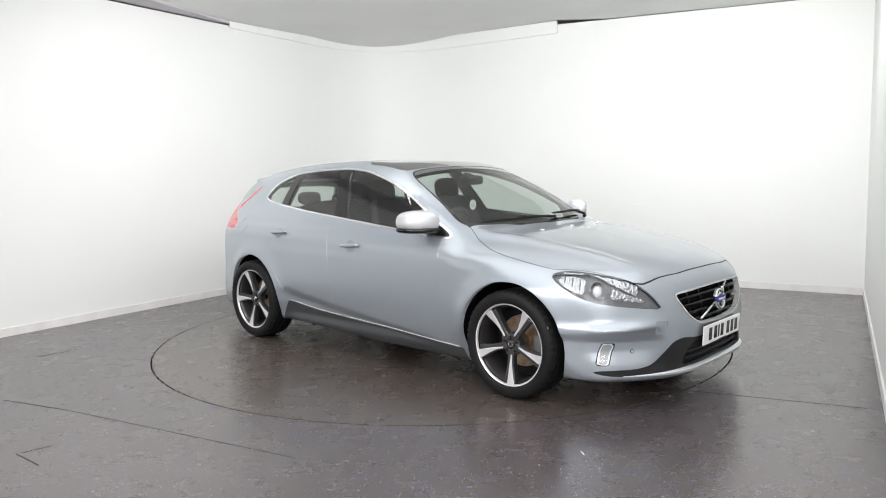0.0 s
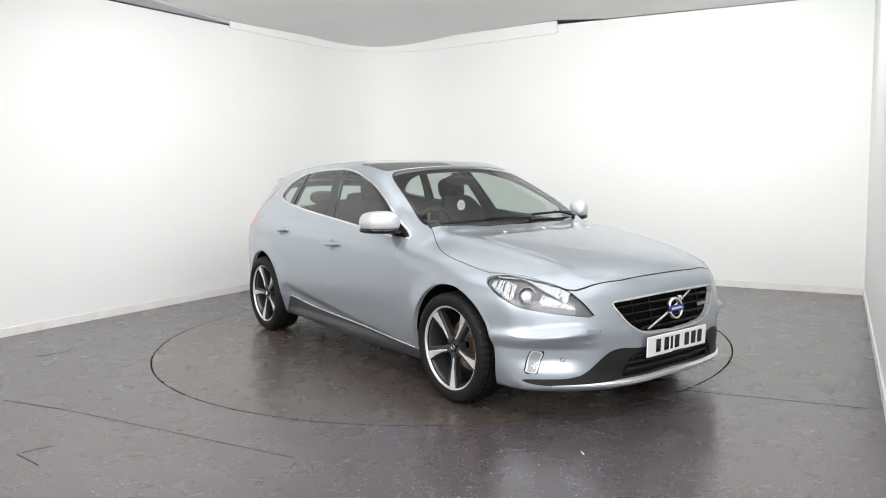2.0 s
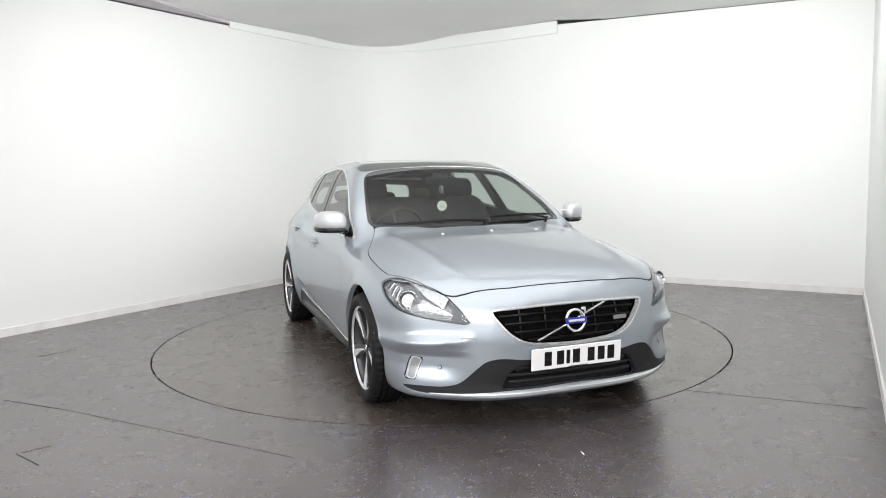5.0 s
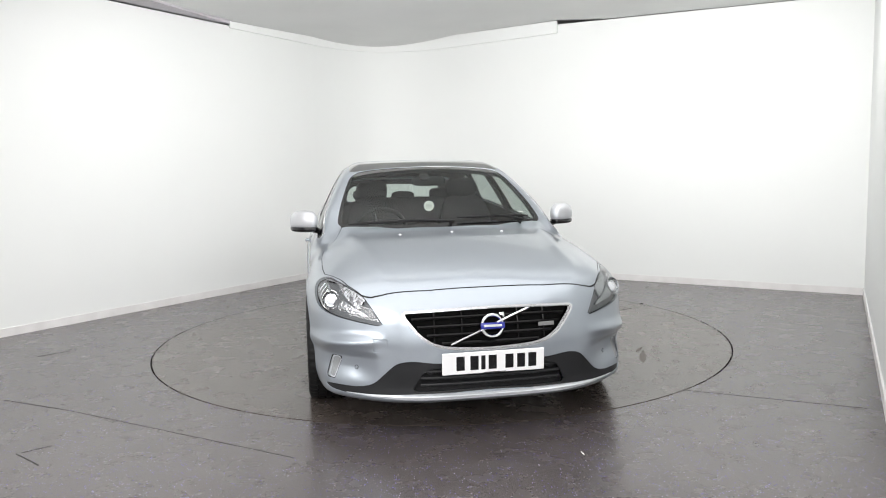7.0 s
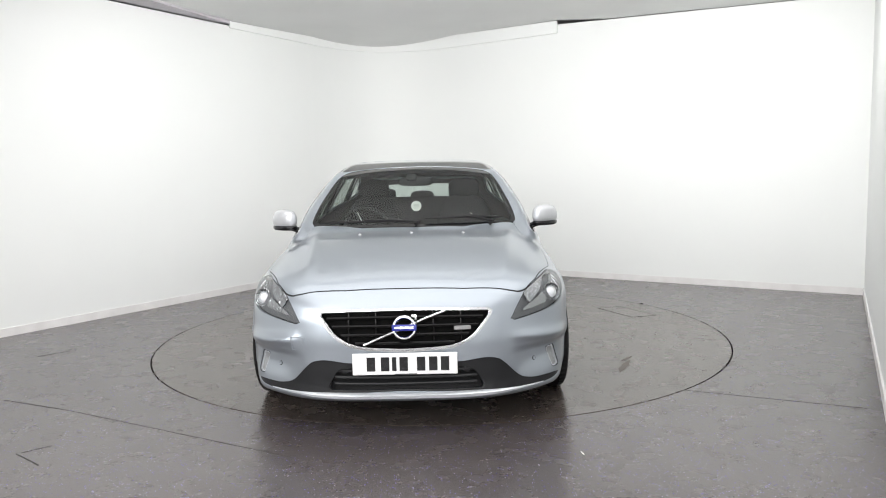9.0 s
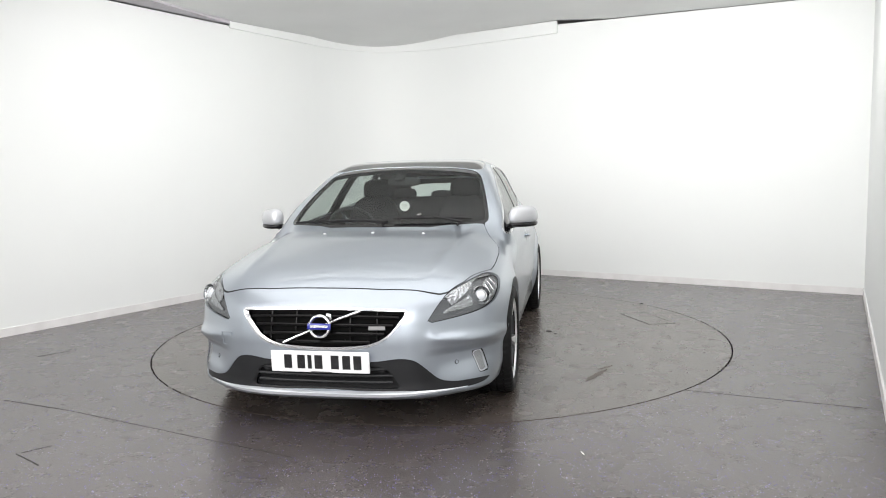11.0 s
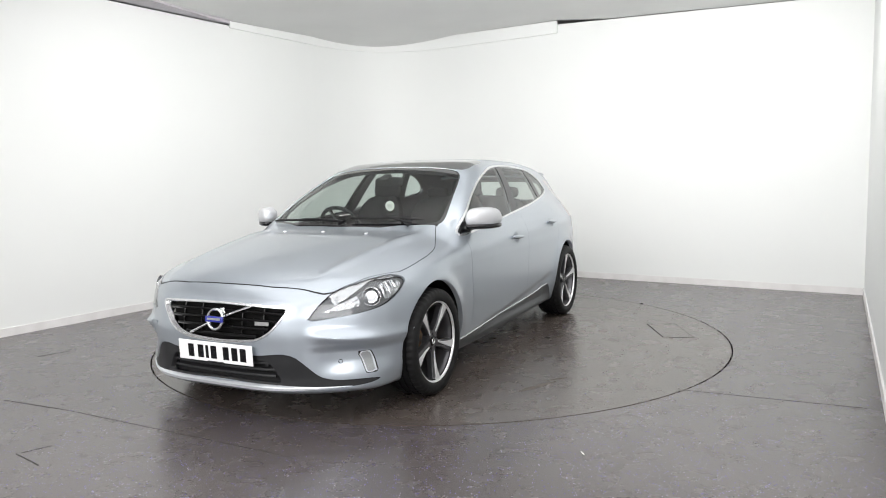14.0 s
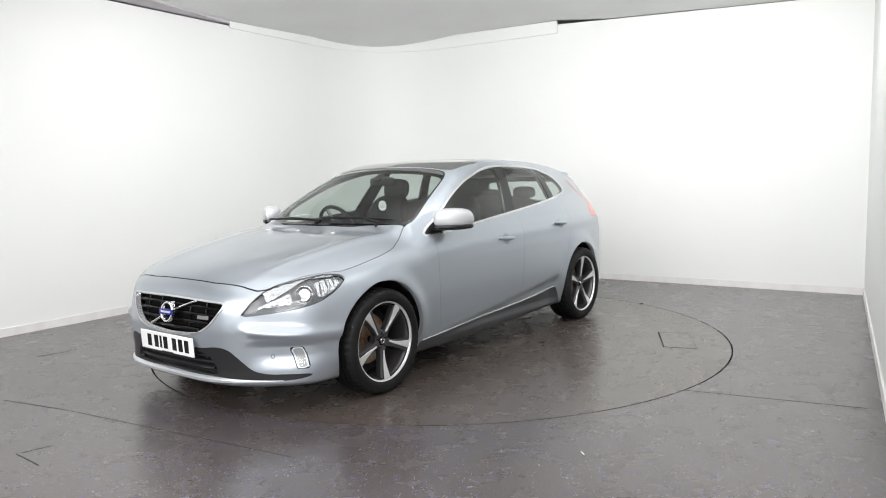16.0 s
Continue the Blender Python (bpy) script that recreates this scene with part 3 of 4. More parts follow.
# shut lines
shell.region("front_bumper", side(lambda x, z: np.where(z < 0.70, x - 1.527 - np.clip(z - 0.584, 0, 0.04) * 4.0 + 8 * np.clip(z - 0.612, 0, 1) * 0, -1.0), 1.3, 9, -1))
shell.name = ["front_bumper" if n == "body" and c[0] > 1.70 and c[2] < 0.735 else n for n, c in zip(shell.name, shell.centres())]
sill = line([(-1.3, 0.40), (-0.80, 0.342), (-0.49, 0.308), (0.35, 0.262), (0.84, 0.238), (1.3, 0.22)])
between = lambda v: (v[:, 0] < 1.2) & (v[:, 1] > 0.4)
shell.region("sill", lambda v: np.where(between(v), np.minimum(-sill(v[:, 0], v[:, 2]), v[:, 0] + 0.965 - 0.6 * (v[:, 2] - 0.17)), -1))
rear_edge = spline([0.3, 0.36, 0.444, 0.58, 0.70, 0.80, 0.918, 1.0, 1.13, 1.3], [-0.72, -0.82, -0.90, -1.00, -1.074, -1.13, -1.185, -1.22, -1.30, -1.40])
doors = lambda v: np.where((v[:, 1] > 0.4) & (v[:, 2] < 1.15) & (v[:, 0] < 1.0), np.minimum(0.765 + 0.03 * (v[:, 2] - 0.84) - v[:, 0], v[:, 0] - rear_edge(v[:, 2])), -1)
below = lambda v: np.where(v[:, 0] > 0.805, -1, np.where(v[:, 2] < 1.0 - 0.1 * v[:, 0], doors(v), -1))
shell.region("door", below)
shell.region("front_door", lambda v: v[:, 0] + 0.325 - 0.16 * (0.7 - v[:, 2]), ("door",))
PAINTED = ("body", "hood", "front_bumper", "sill", "door", "front_door", "wheel_lip")
hood_line = above(HOOD, 0.55)
shell.region("hood_seam", lambda v: 0.0024 + 0.0017 * ramp(v[:, 0], 1.95, 2.03) - np.abs(hood_line(v)), ("body", "hood", "front_bumper"))
shell.region("door_seam", lambda v: 0.0019 - np.abs(below(v)), ("body", "door", "front_door", "sill"))
shell.region("door_seam", lambda v: np.where(doors(v) > 0, 0.0019 - np.abs(v[:, 0] + 0.325 - 0.16 * (0.7 - v[:, 2])), -1), ("door", "front_door"))
shell.region("bumper_seam", lambda v: np.where((v[:, 0] > 1.5) & (v[:, 0] < 1.72) & (v[:, 1] > 0.5), 0.002 - np.abs(v[:, 2] - 0.584 - (v[:, 0] - 1.527) * 0.42), -1), ("body", "front_bumper"))
shell.region("lamp_seam", lambda v: np.where(v[:, 1] > 0.35, 0.0018 - np.abs(side(HEADLAMP, 1.4, 9, 0.35)(v)), -1), ("body", "hood", "front_bumper"))


def panel(name, names, mat, parent, label="", push=0.0, lip=0.014, both=True, flip=1, floor_z=None):
    """One panel out of the shell: both halves as one mesh, or the half on one side (flip 1 left, -1 right)."""
    faces = [f for f, n in zip(shell.f, shell.name) if n in names]
    if floor_z is not None:
        height = shell.array()[:, 2]
        faces = [f for f in faces if max(height[k] for k in f) > floor_z]
    used = sorted({k for f in faces for k in f})
    local = {k: i for i, k in enumerate(used)}
    p, nrm = settle(shell.array()[used], 2)
    p = np.where((np.abs(shell.array()[used][:, 1:2]) < 1e-4) & (np.arange(3) == 1), 0.0, p) + nrm * push
    faces = [tuple(local[k] for k in f) for f in faces]
    edges = {}
    for f in faces:
        for a, b in zip(f, f[1:] + f[:1]):
            edges[(a, b)] = 1
    rim = [(a, b) for a, b in edges if (b, a) not in edges and not (both and abs(p[a, 1]) < 1e-4 and abs(p[b, 1]) < 1e-4)]
    p, nrm = list(map(tuple, p)), list(map(tuple, nrm))
    if lip:
        low = {}
        for a, b in rim:
            for k in (a, b):
                if k not in low:
                    low[k] = len(p)
                    p.append(tuple(np.array(p[k]) - np.array(nrm[k]) * lip))
                    nrm.append(nrm[k])
        faces += [(b, a, low[a], low[b]) for a, b in rim]
    p, nrm = np.array(p), np.array(nrm)
    mirror = np.array([1, -1, 1])
    if both:
        n = len(p)
        index = []
        extra = []
        for i, q in enumerate(p):
            if abs(q[1]) < 1e-4:
                index.append(i)
            else:
                index.append(n + len(extra))
                extra.append(i)
        faces += [tuple(index[k] for k in reversed(f)) for f in faces]
        p, nrm = np.concatenate([p, p[extra] * mirror]), np.concatenate([nrm, nrm[extra] * mirror])
    elif flip < 0:
        p, nrm = p * mirror, nrm * mirror
        faces = [tuple(reversed(f)) for f in faces]
    me = mesh_of(name, p, faces, mat)
    me.normals_split_custom_set_from_vertices([tuple(q) for q in nrm])
    return part(name, me, mat, parent, label)


car = new("hatchback_car")
tagged(car, "silver-blue five-door hatchback car parked on a turntable", "car")
def both_sides(name, names, mat, label="", push=0.0, lip=0.014, parent=None):
    return [panel(name, names, mat, parent or car, label, push, lip, False, k) for k in (1, -1)]


# painted panels
panel("body_shell", ("body", "door_gap"), paint, car, "silver-blue metallic painted body and roof rails")
panel("hood", ("hood",), paint, car, "long silver-blue metallic bonnet")
panel("front_bumper", ("front_bumper",), paint, car, "silver-blue painted front bumper")
both_sides("front_door", ("front_door",), paint)
both_sides("rear_door", ("door",), paint)
# the sill's dark reflection is put into its colour
both_sides("sill", ("sill",), sill_reflection_grey, "sill coloured dark for the floor it reflects")
both_sides("arch_edge", ("wheel_lip",), paint, "", 0.003, 0.03)
both_sides("arch_edge", ("rear_lip",), paint, "", 0.003, 0.03)
panel("shut_line", ("hood_seam",), seam_dark, car, "dark gap round the bonnet", -0.002, 0.0)["kind"] = "stuff"
for nm in ("door_seam", "bumper_seam", "lamp_seam"):
    for gap_part in both_sides("shut_line", (nm,), seam_dark, "dark gap between body panels", -0.004 if nm == "door_seam" else -0.0015, 0.0):
        tagged(gap_part, kind="stuff")
# glass and trim
both_sides("window_trim", ("window_trim",), bright_trim, "bright metal strip round the side windows", 0.003, 0.012)
both_sides("mirror_base", ("sail",), gloss_black, "gloss black corner panel", 0.0, 0.01)
both_sides("window_pillar", ("pillar",), gloss_black, "gloss black pillar between the windows", -0.001, 0.01)
both_sides("window_pillar", ("rear_pillar",), gloss_black, "gloss black pillar between the windows", -0.001, 0.01)
for nm, lab in (("front_glass", "front door window"), ("rear_glass", "rear door window"), ("glass", "rear quarter window")):
    both_sides(nm.replace("_glass", "_side_window").replace("glass", "quarter_window"), (nm,), window_glass, lab, -0.004, 0.0)
panel("windscreen", ("screen",), screen_glass, car, "clear windscreen", -0.004, 0.0)
panel("windscreen_seal", ("screen_rim",), gloss_black, car, "black windscreen edge", -0.003, 0.01)
panel("roof_front_glass", ("screen_band",), roof_glass_black, car, "dark glass strip above the windscreen", -0.003, 0.0)
panel("panoramic_roof", ("roof_glass",), roof_glass_black, car, "dark panoramic glass roof", -0.001, 0.01)
panel("tailgate_window", ("tail_glass",), window_glass, car, "tailgate window", -0.004, 0.0)
both_sides("shut_line", ("fog_gap",), seam_dark, "dark gap round the fog light", -0.003, 0.0)
both_sides("tail_light", ("tail_lamp",), red_lens, "red tail light", 0.0, 0.03)
panel("cowl", ("cowl",), black_plastic, car, "black plastic scuttle below the windscreen", -0.02, 0.0)
panel("grille_frame", ("grille_trim",), bright_trim, car, "bright grille surround", 0.004, 0.03)
panel("grille_backing", ("grille",), liner_black, car, "black grille recess", -0.05, 0.0)
panel("lower_valance", ("valance",), grey_plastic, car, "dark grey lower bumper insert", -0.006, 0.03)
panel("lower_intake", ("intake",), black_plastic, car, "black lower air intake", -0.05, 0.0)
panel("headliner", ("body", "front_door", "door", "pillar", "rear_pillar", "sail", "window_trim", "roof_glass", "hood_seam", "door_seam", "tail_lamp", "screen_rim", "screen_band"), lining, car, "dark cabin lining", -0.03, 0.0, floor_z=0.88)


def on_body(x, y, z, depth=0.0):
    q, n = settle(np.array([[x, abs(y), z]], float), 5)
    m = np.array([1, 1 if y >= 0 else -1, 1])
    q, n = (q[0] - n[0] * depth) * m, n[0] * m
    return Vector(q), Vector(n)


def facing(q, n, up=(0, 0, 1)):
    """A pose at q whose local z is n and whose y is as near up as it can be."""
    n = Vector(n).normalized()
    x = Vector(up).cross(n).normalized()
    return Matrix.Translation(q) @ Matrix((x, n.cross(x), n)).transposed().to_4x4()


def lathe(profile, segments=48, closed=False):
    """Turns (radius, height) about z."""
    v, f, n = [], [], len(profile)
    for i in range(segments):
        a = 2 * math.pi * i / segments
        v += [(r * math.cos(a), r * math.sin(a), h) for r, h in profile]
    for i in range(segments):
        a, b = i * n, (i + 1) % segments * n
        for j in range(n if closed else n - 1):
            k = (j + 1) % n
            f.append((a + j, b + j, b + k, a + k))
    return v, f


def prism(outline, z0, z1, bevel=0.0):
    bm = bmesh.new()
    vs = [bm.verts.new((x, y, z0)) for x, y in outline]
    bm.faces.new(vs)
    g = bmesh.ops.extrude_face_region(bm, geom=bm.faces[:])
    for q in g["geom"]:
        if isinstance(q, bmesh.types.BMVert):
            q.co.z = z1
    bmesh.ops.recalc_face_normals(bm, faces=bm.faces[:])
    if bevel:
        bmesh.ops.bevel(bm, geom=bm.edges[:], offset=bevel, segments=2, affect="EDGES", profile=0.5)
    return bm


def tube(points, radius, segments=10):
    """A round rod through points."""
    pts = [Vector(q) for q in points]
    v, f = [], []
    for i, q in enumerate(pts):
        t = (pts[min(i + 1, len(pts) - 1)] - pts[max(i - 1, 0)]).normalized()
        a = t.orthogonal().normalized() if i == 0 else (a - t * a.dot(t)).normalized()
        b = t.cross(a)
        r = radius[i] if isinstance(radius, (list, tuple)) else radius
        v += [tuple(q + (a * math.cos(k) + b * math.sin(k)) * r) for k in (2 * math.pi * j / segments for j in range(segments))]
    for i in range(len(pts) - 1):
        for j in range(segments):
            k = (j + 1) % segments
            f.append((i * segments + j, i * segments + k, (i + 1) * segments + k, (i + 1) * segments + j))
    f += [tuple(range(segments))[::-1], tuple(range((len(pts) - 1) * segments, len(pts) * segments))]
    return v, f


def blob(levels=2, power=2.0, scale=(1, 1, 1), shape=None):
    """A rounded block (superellipsoid), which shape() may bend."""
    bm = bmesh.new()
    bmesh.ops.create_cube(bm, size=2)
    bmesh.ops.subdivide_edges(bm, edges=bm.edges[:], cuts=2 ** levels - 1, use_grid_fill=True)
    for q in bm.verts:
        c = q.co
        r = (abs(c.x) ** power + abs(c.y) ** power + abs(c.z) ** power) ** (1 / power)
        q.co = Vector((c.x / r * scale[0], c.y / r * scale[1], c.z / r * scale[2]))
        if shape:
            q.co = Vector(shape(q.co))
    return bm


# ---- headlights, fog lights and the front end ----
for k in (1, -1):
    whole = ("head_lamp", "lamp_wedge", "lamp_ribs", "lamp_brow")
    bucket = panel("headlight", whole, lamp_grey, car, "clear headlight with chrome reflectors", -0.020, 0.0, False, k)
    panel("lens", whole, clear_glass, bucket, "clear lens", 0.0, 0.0, False, k)
    panel("wedge_reflector", ("lamp_wedge",), reflector, bucket, "tapered chrome reflector", -0.009, 0.010, False, k)
    panel("side_reflector", ("lamp_ribs",), reflector, bucket, "ribbed chrome reflector", -0.013, 0.006, False, k)
    panel("brow", ("lamp_brow",), reflector, bucket, "chrome blade along the top", -0.005, 0.012, False, k)
    for i in range(6):
        s = i / 5
        x = 1.655 + 0.115 * s
        rib = [on_body(x, k * 0.80, z, 0.010)[0] for z in (0.735 - 0.012 * s, 0.705 - 0.025 * s, 0.685 - 0.04 * s)]
        part("reflector_rib", tube(rib, 0.0035, 6), chrome if i % 2 else lamp_grey, bucket)
    for x, y, z, r, deep in ((1.845, 0.784, 0.668, 0.047, 0.016),):
        q, nn = on_body(x, k * y, z, deep)
        ahead = (nn + Vector((0.9, 0, 0))).normalized()
        bowl = part("reflector", lathe([(r * math.sin(a), -r * 0.7 * math.cos(a) + r * 0.3) for a in (i * math.pi / 2 / 6 for i in range(7))] + [(r * 1.07, r * 0.3), (r * 1.09, r * 0.1)], 20), reflector, bucket, "chrome reflector bowl", False, facing(q, ahead))
        part("projector_lens", blob(3, 2, (r * 0.55, r * 0.55, r * 0.32)), bulb_glass, bowl, "round glass projector lens")
        part("projector_ring", lathe([(r * 0.55, 0.0), (r * 0.60, 0.006), (r * 0.68, 0.006), (r * 0.72, 0.0)], 32), chrome, bowl)
    low_line = [on_body(1.70 + 0.33 * i / 12, k * (0.812 - 0.02 * i), 0.648 - 0.00625 * i, 0.03)[0] for i in range(13)]
    part("bezel", tube(low_line, 0.010), lamp_grey, bucket)
    fog = panel("fog_light", ("fog_lamp",), lamp_pale, car, "small slanted fog light", -0.012, 0.0, False, k)
    panel("lens", ("fog_lamp",), clear_glass, fog, "clear lens", -0.003, 0.0, False, k)
    for i in range(3):
        q, nn = on_body(1.86, k * (0.768 + 0.013 * i), 0.355 - 0.035 * i, 0.016)
        part("led", lathe([(0.0001, 0.004), (0.006, 0.003), (0.009, -0.004)], 16), reflector, fog, "", True, facing(q, nn))
    panel("fog_bezel", ("fog_trim",), lip_silver, fog, "silver bezel", -0.006, 0.03, False, k)
    # parking sensors
    for x, y, z in ((1.98, 0.66, 0.335), (1.60, 0.87, 0.455)):
        q, nn = on_body(x, k * y, z, -0.001)
        ring = part("parking_sensor", lathe([(0.0001, 0.002), (0.008, 0.002), (0.0085, 0.0)], 20), paint, car, "", True, facing(q, nn))
        part("rim", lathe([(0.0088, 0.0), (0.0088, 0.0015), (0.011, 0.0012), (0.012, -0.001)], 20), grey_plastic, ring)

def nose(y, z, depth=0.0):
    return on_body(2.15, y, z, depth)[0]


for z, w in ((0.598, 0.405), (0.552, 0.375), (0.508, 0.325), (0.466, 0.25)):
    pts = [nose(w * (i / 10 - 1), z, 0.030) for i in range(21)]
    v, f = [], []
    for q in pts:
        v += [(q.x + 0.010, q.y, q.z + 0.003), (q.x + 0.006, q.y, q.z + 0.010), (q.x - 0.03, q.y, q.z + 0.008), (q.x - 0.03, q.y, q.z - 0.006), (q.x + 0.007, q.y, q.z - 0.006)]
    for i in range(20):
        for j in range(5):
            f.append((i * 5 + j, i * 5 + (j + 1) % 5, i * 5 + 5 + (j + 1) % 5, i * 5 + 5 + j))
    part("grille_slat", (v, f), slat_black, car, "", False)
for y in (-0.285, -0.145, 0.145, 0.285):
    pts = [nose(y, 0.455 + abs(y) * 0.06 + 0.165 * i / 6, 0.036) for i in range(7)]
    part("grille_upright", tube(pts, 0.006, 8), slat_black, car)
part("grille_bar", tube([nose(-0.205, 0.462, 0.014), nose(-0.1, 0.505, 0.008), nose(0, 0.546, 0.006), nose(0.1, 0.588, 0.008), nose(0.205, 0.630, 0.016)], 0.0065, 8), chrome, car, "diagonal chrome bar")
q, nn = on_body(2.15, 0, 0.546, -0.010)
badge = part("badge", lathe([(0.045, -0.004), (0.046, 0.006), (0.050, 0.010), (0.056, 0.010), (0.060, 0.005), (0.060, -0.008)], 48), chrome, car, "round chrome emblem", True, facing(q, nn))
part("badge_bar", box(-0.061, 0.061, -0.0155, 0.0155, 0.006, 0.0135, 0.0015), badge_blue, badge, "blue band")
part("badge_bars", box(-0.046, 0.046, -0.0055, 0.0055, 0.0130, 0.0145), chrome, badge)
part("badge_arrow", prism([(0.036, 0.052), (0.036, 0.064), (0.062, 0.064), (0.062, 0.036), (0.052, 0.036), (0.052, 0.047)], -0.004, 0.008, 0.001), chrome, badge)
q, nn = on_body(2.12, 0.285, 0.535, 0.012)
part("trim_badge", box(-0.042, 0.042, -0.010, 0.010, -0.004, 0.004, 0.002), grey_metal, car, "small silver trim badge", False, facing(q, nn))
for z in (0.330, 0.295, 0.262):
    pts = [nose(0.36 * (i / 8 - 1), z, 0.024) for i in range(17)]
    part("intake_slat", tube(pts, 0.008, 8), grey_plastic, car)
for k in (1, -1):
    part("intake_sensor", lathe([(0.0001, 0.012), (0.014, 0.010), (0.017, -0.02)], 20), grey_plastic, car, "", True, facing(nose(k * 0.31, 0.325, 0.03), (1, 0, 0)))
# number plate with bars for its characters
plate = part("number_plate", box(-0.26, 0.26, -0.0555, 0.0555, -0.004, 0.004, 0.0035, 1), plate_white, car, "white number plate with black bars", False, facing(Vector((2.200, 0, 0.374)), (1, 0, -0.05)))
for cx in (-0.168, -0.098, -0.053, -0.006, 0.080, 0.140, 0.198):
    w = 0.011 if cx == -0.053 else 0.021
    part("plate_bar", box(cx - w, cx + w, -0.036, 0.036, 0.002, 0.0046, 0.0008, 1), gloss_black, plate, "", False)
part("plate_strip", box(-0.05, 0.06, -0.0535, -0.0495, 0.002, 0.0046), grey_plastic, plate, "", False)
part("plate_holder", box(-0.20, 0.20, -0.05, 0.05, -0.035, -0.004), black_plastic, plate, "", False)
# lower lip blade
pts = [nose(0.79 * (i / 14 - 1), 0.205, 0.0) for i in range(29)]
for q in pts:
    q.z = 0.203
v, f = [], []
for q in pts:
    e = 1 - 0.95 * ramp(abs(q.y), 0.30, 0.79)
    v += [(q.x - 0.03, q.y, q.z + 0.020 * e), (q.x + 0.004 * e - 0.004, q.y, q.z + 0.018 * e), (q.x + 0.018 * e - 0.004, q.y, q.z + 0.006 * e), (q.x + 0.014 * e - 0.004, q.y, q.z - 0.010 * e), (q.x - 0.04, q.y, q.z - 0.022 * e)]
for i in range(28):
    for j in range(5):
        f.append((i * 5 + j, i * 5 + 5 + j, i * 5 + 5 + (j + 1) % 5, i * 5 + (j + 1) % 5))
part("bumper_lip", (v, f), lip_silver, car, "bright silver lower lip")


# highlight on the bottom edge of the doors, made as a thin bright tube
sill_z = spline([-0.80, -0.49, 0.35, 0.84, 0.95], [0.342, 0.308, 0.262, 0.238, 0.233])
for k in (1, -1):
    pts = [on_body(x, k * 0.86, float(sill_z(x)) + 0.006, -0.001)[0] for x in [-0.84 + 1.76 * i / 30 for i in range(31)]]
    part("sill_highlight", tube(pts, 0.0045, 8), bright_trim, car, "thin bright tube for the highlight on the door edge")


# ---- wheels ----
def tyre_mesh():
    prof = [(0.238, -0.098), (0.247, -0.108), (0.262, -0.113), (0.285, -0.1135), (0.302, -0.107), (0.311, -0.098)]
    groove = []
    for c in (-0.062, -0.02, 0.022, 0.062):
        groove += [(0.3175, c - 0.005), (0.309, c - 0.004), (0.309, c + 0.004), (0.3175, c + 0.005)]
    prof = prof + groove + [(r, -h) for r, h in reversed(prof)] + [(0.225, 0.085), (0.225, -0.085)]
    v, f = lathe(prof, 144, True)
    n = len(prof)
    out = []
    for i, (x, y, z) in enumerate(v):
        seg, j = divmod(i, n)
        r = math.hypot(x, y)
        if seg % 3 == 0 and r > 0.300 and abs(z) > 0.05:
            x, y = x * (r - 0.006) / r, y * (r - 0.006) / r
        out.append((x, y, z))
    return out, f


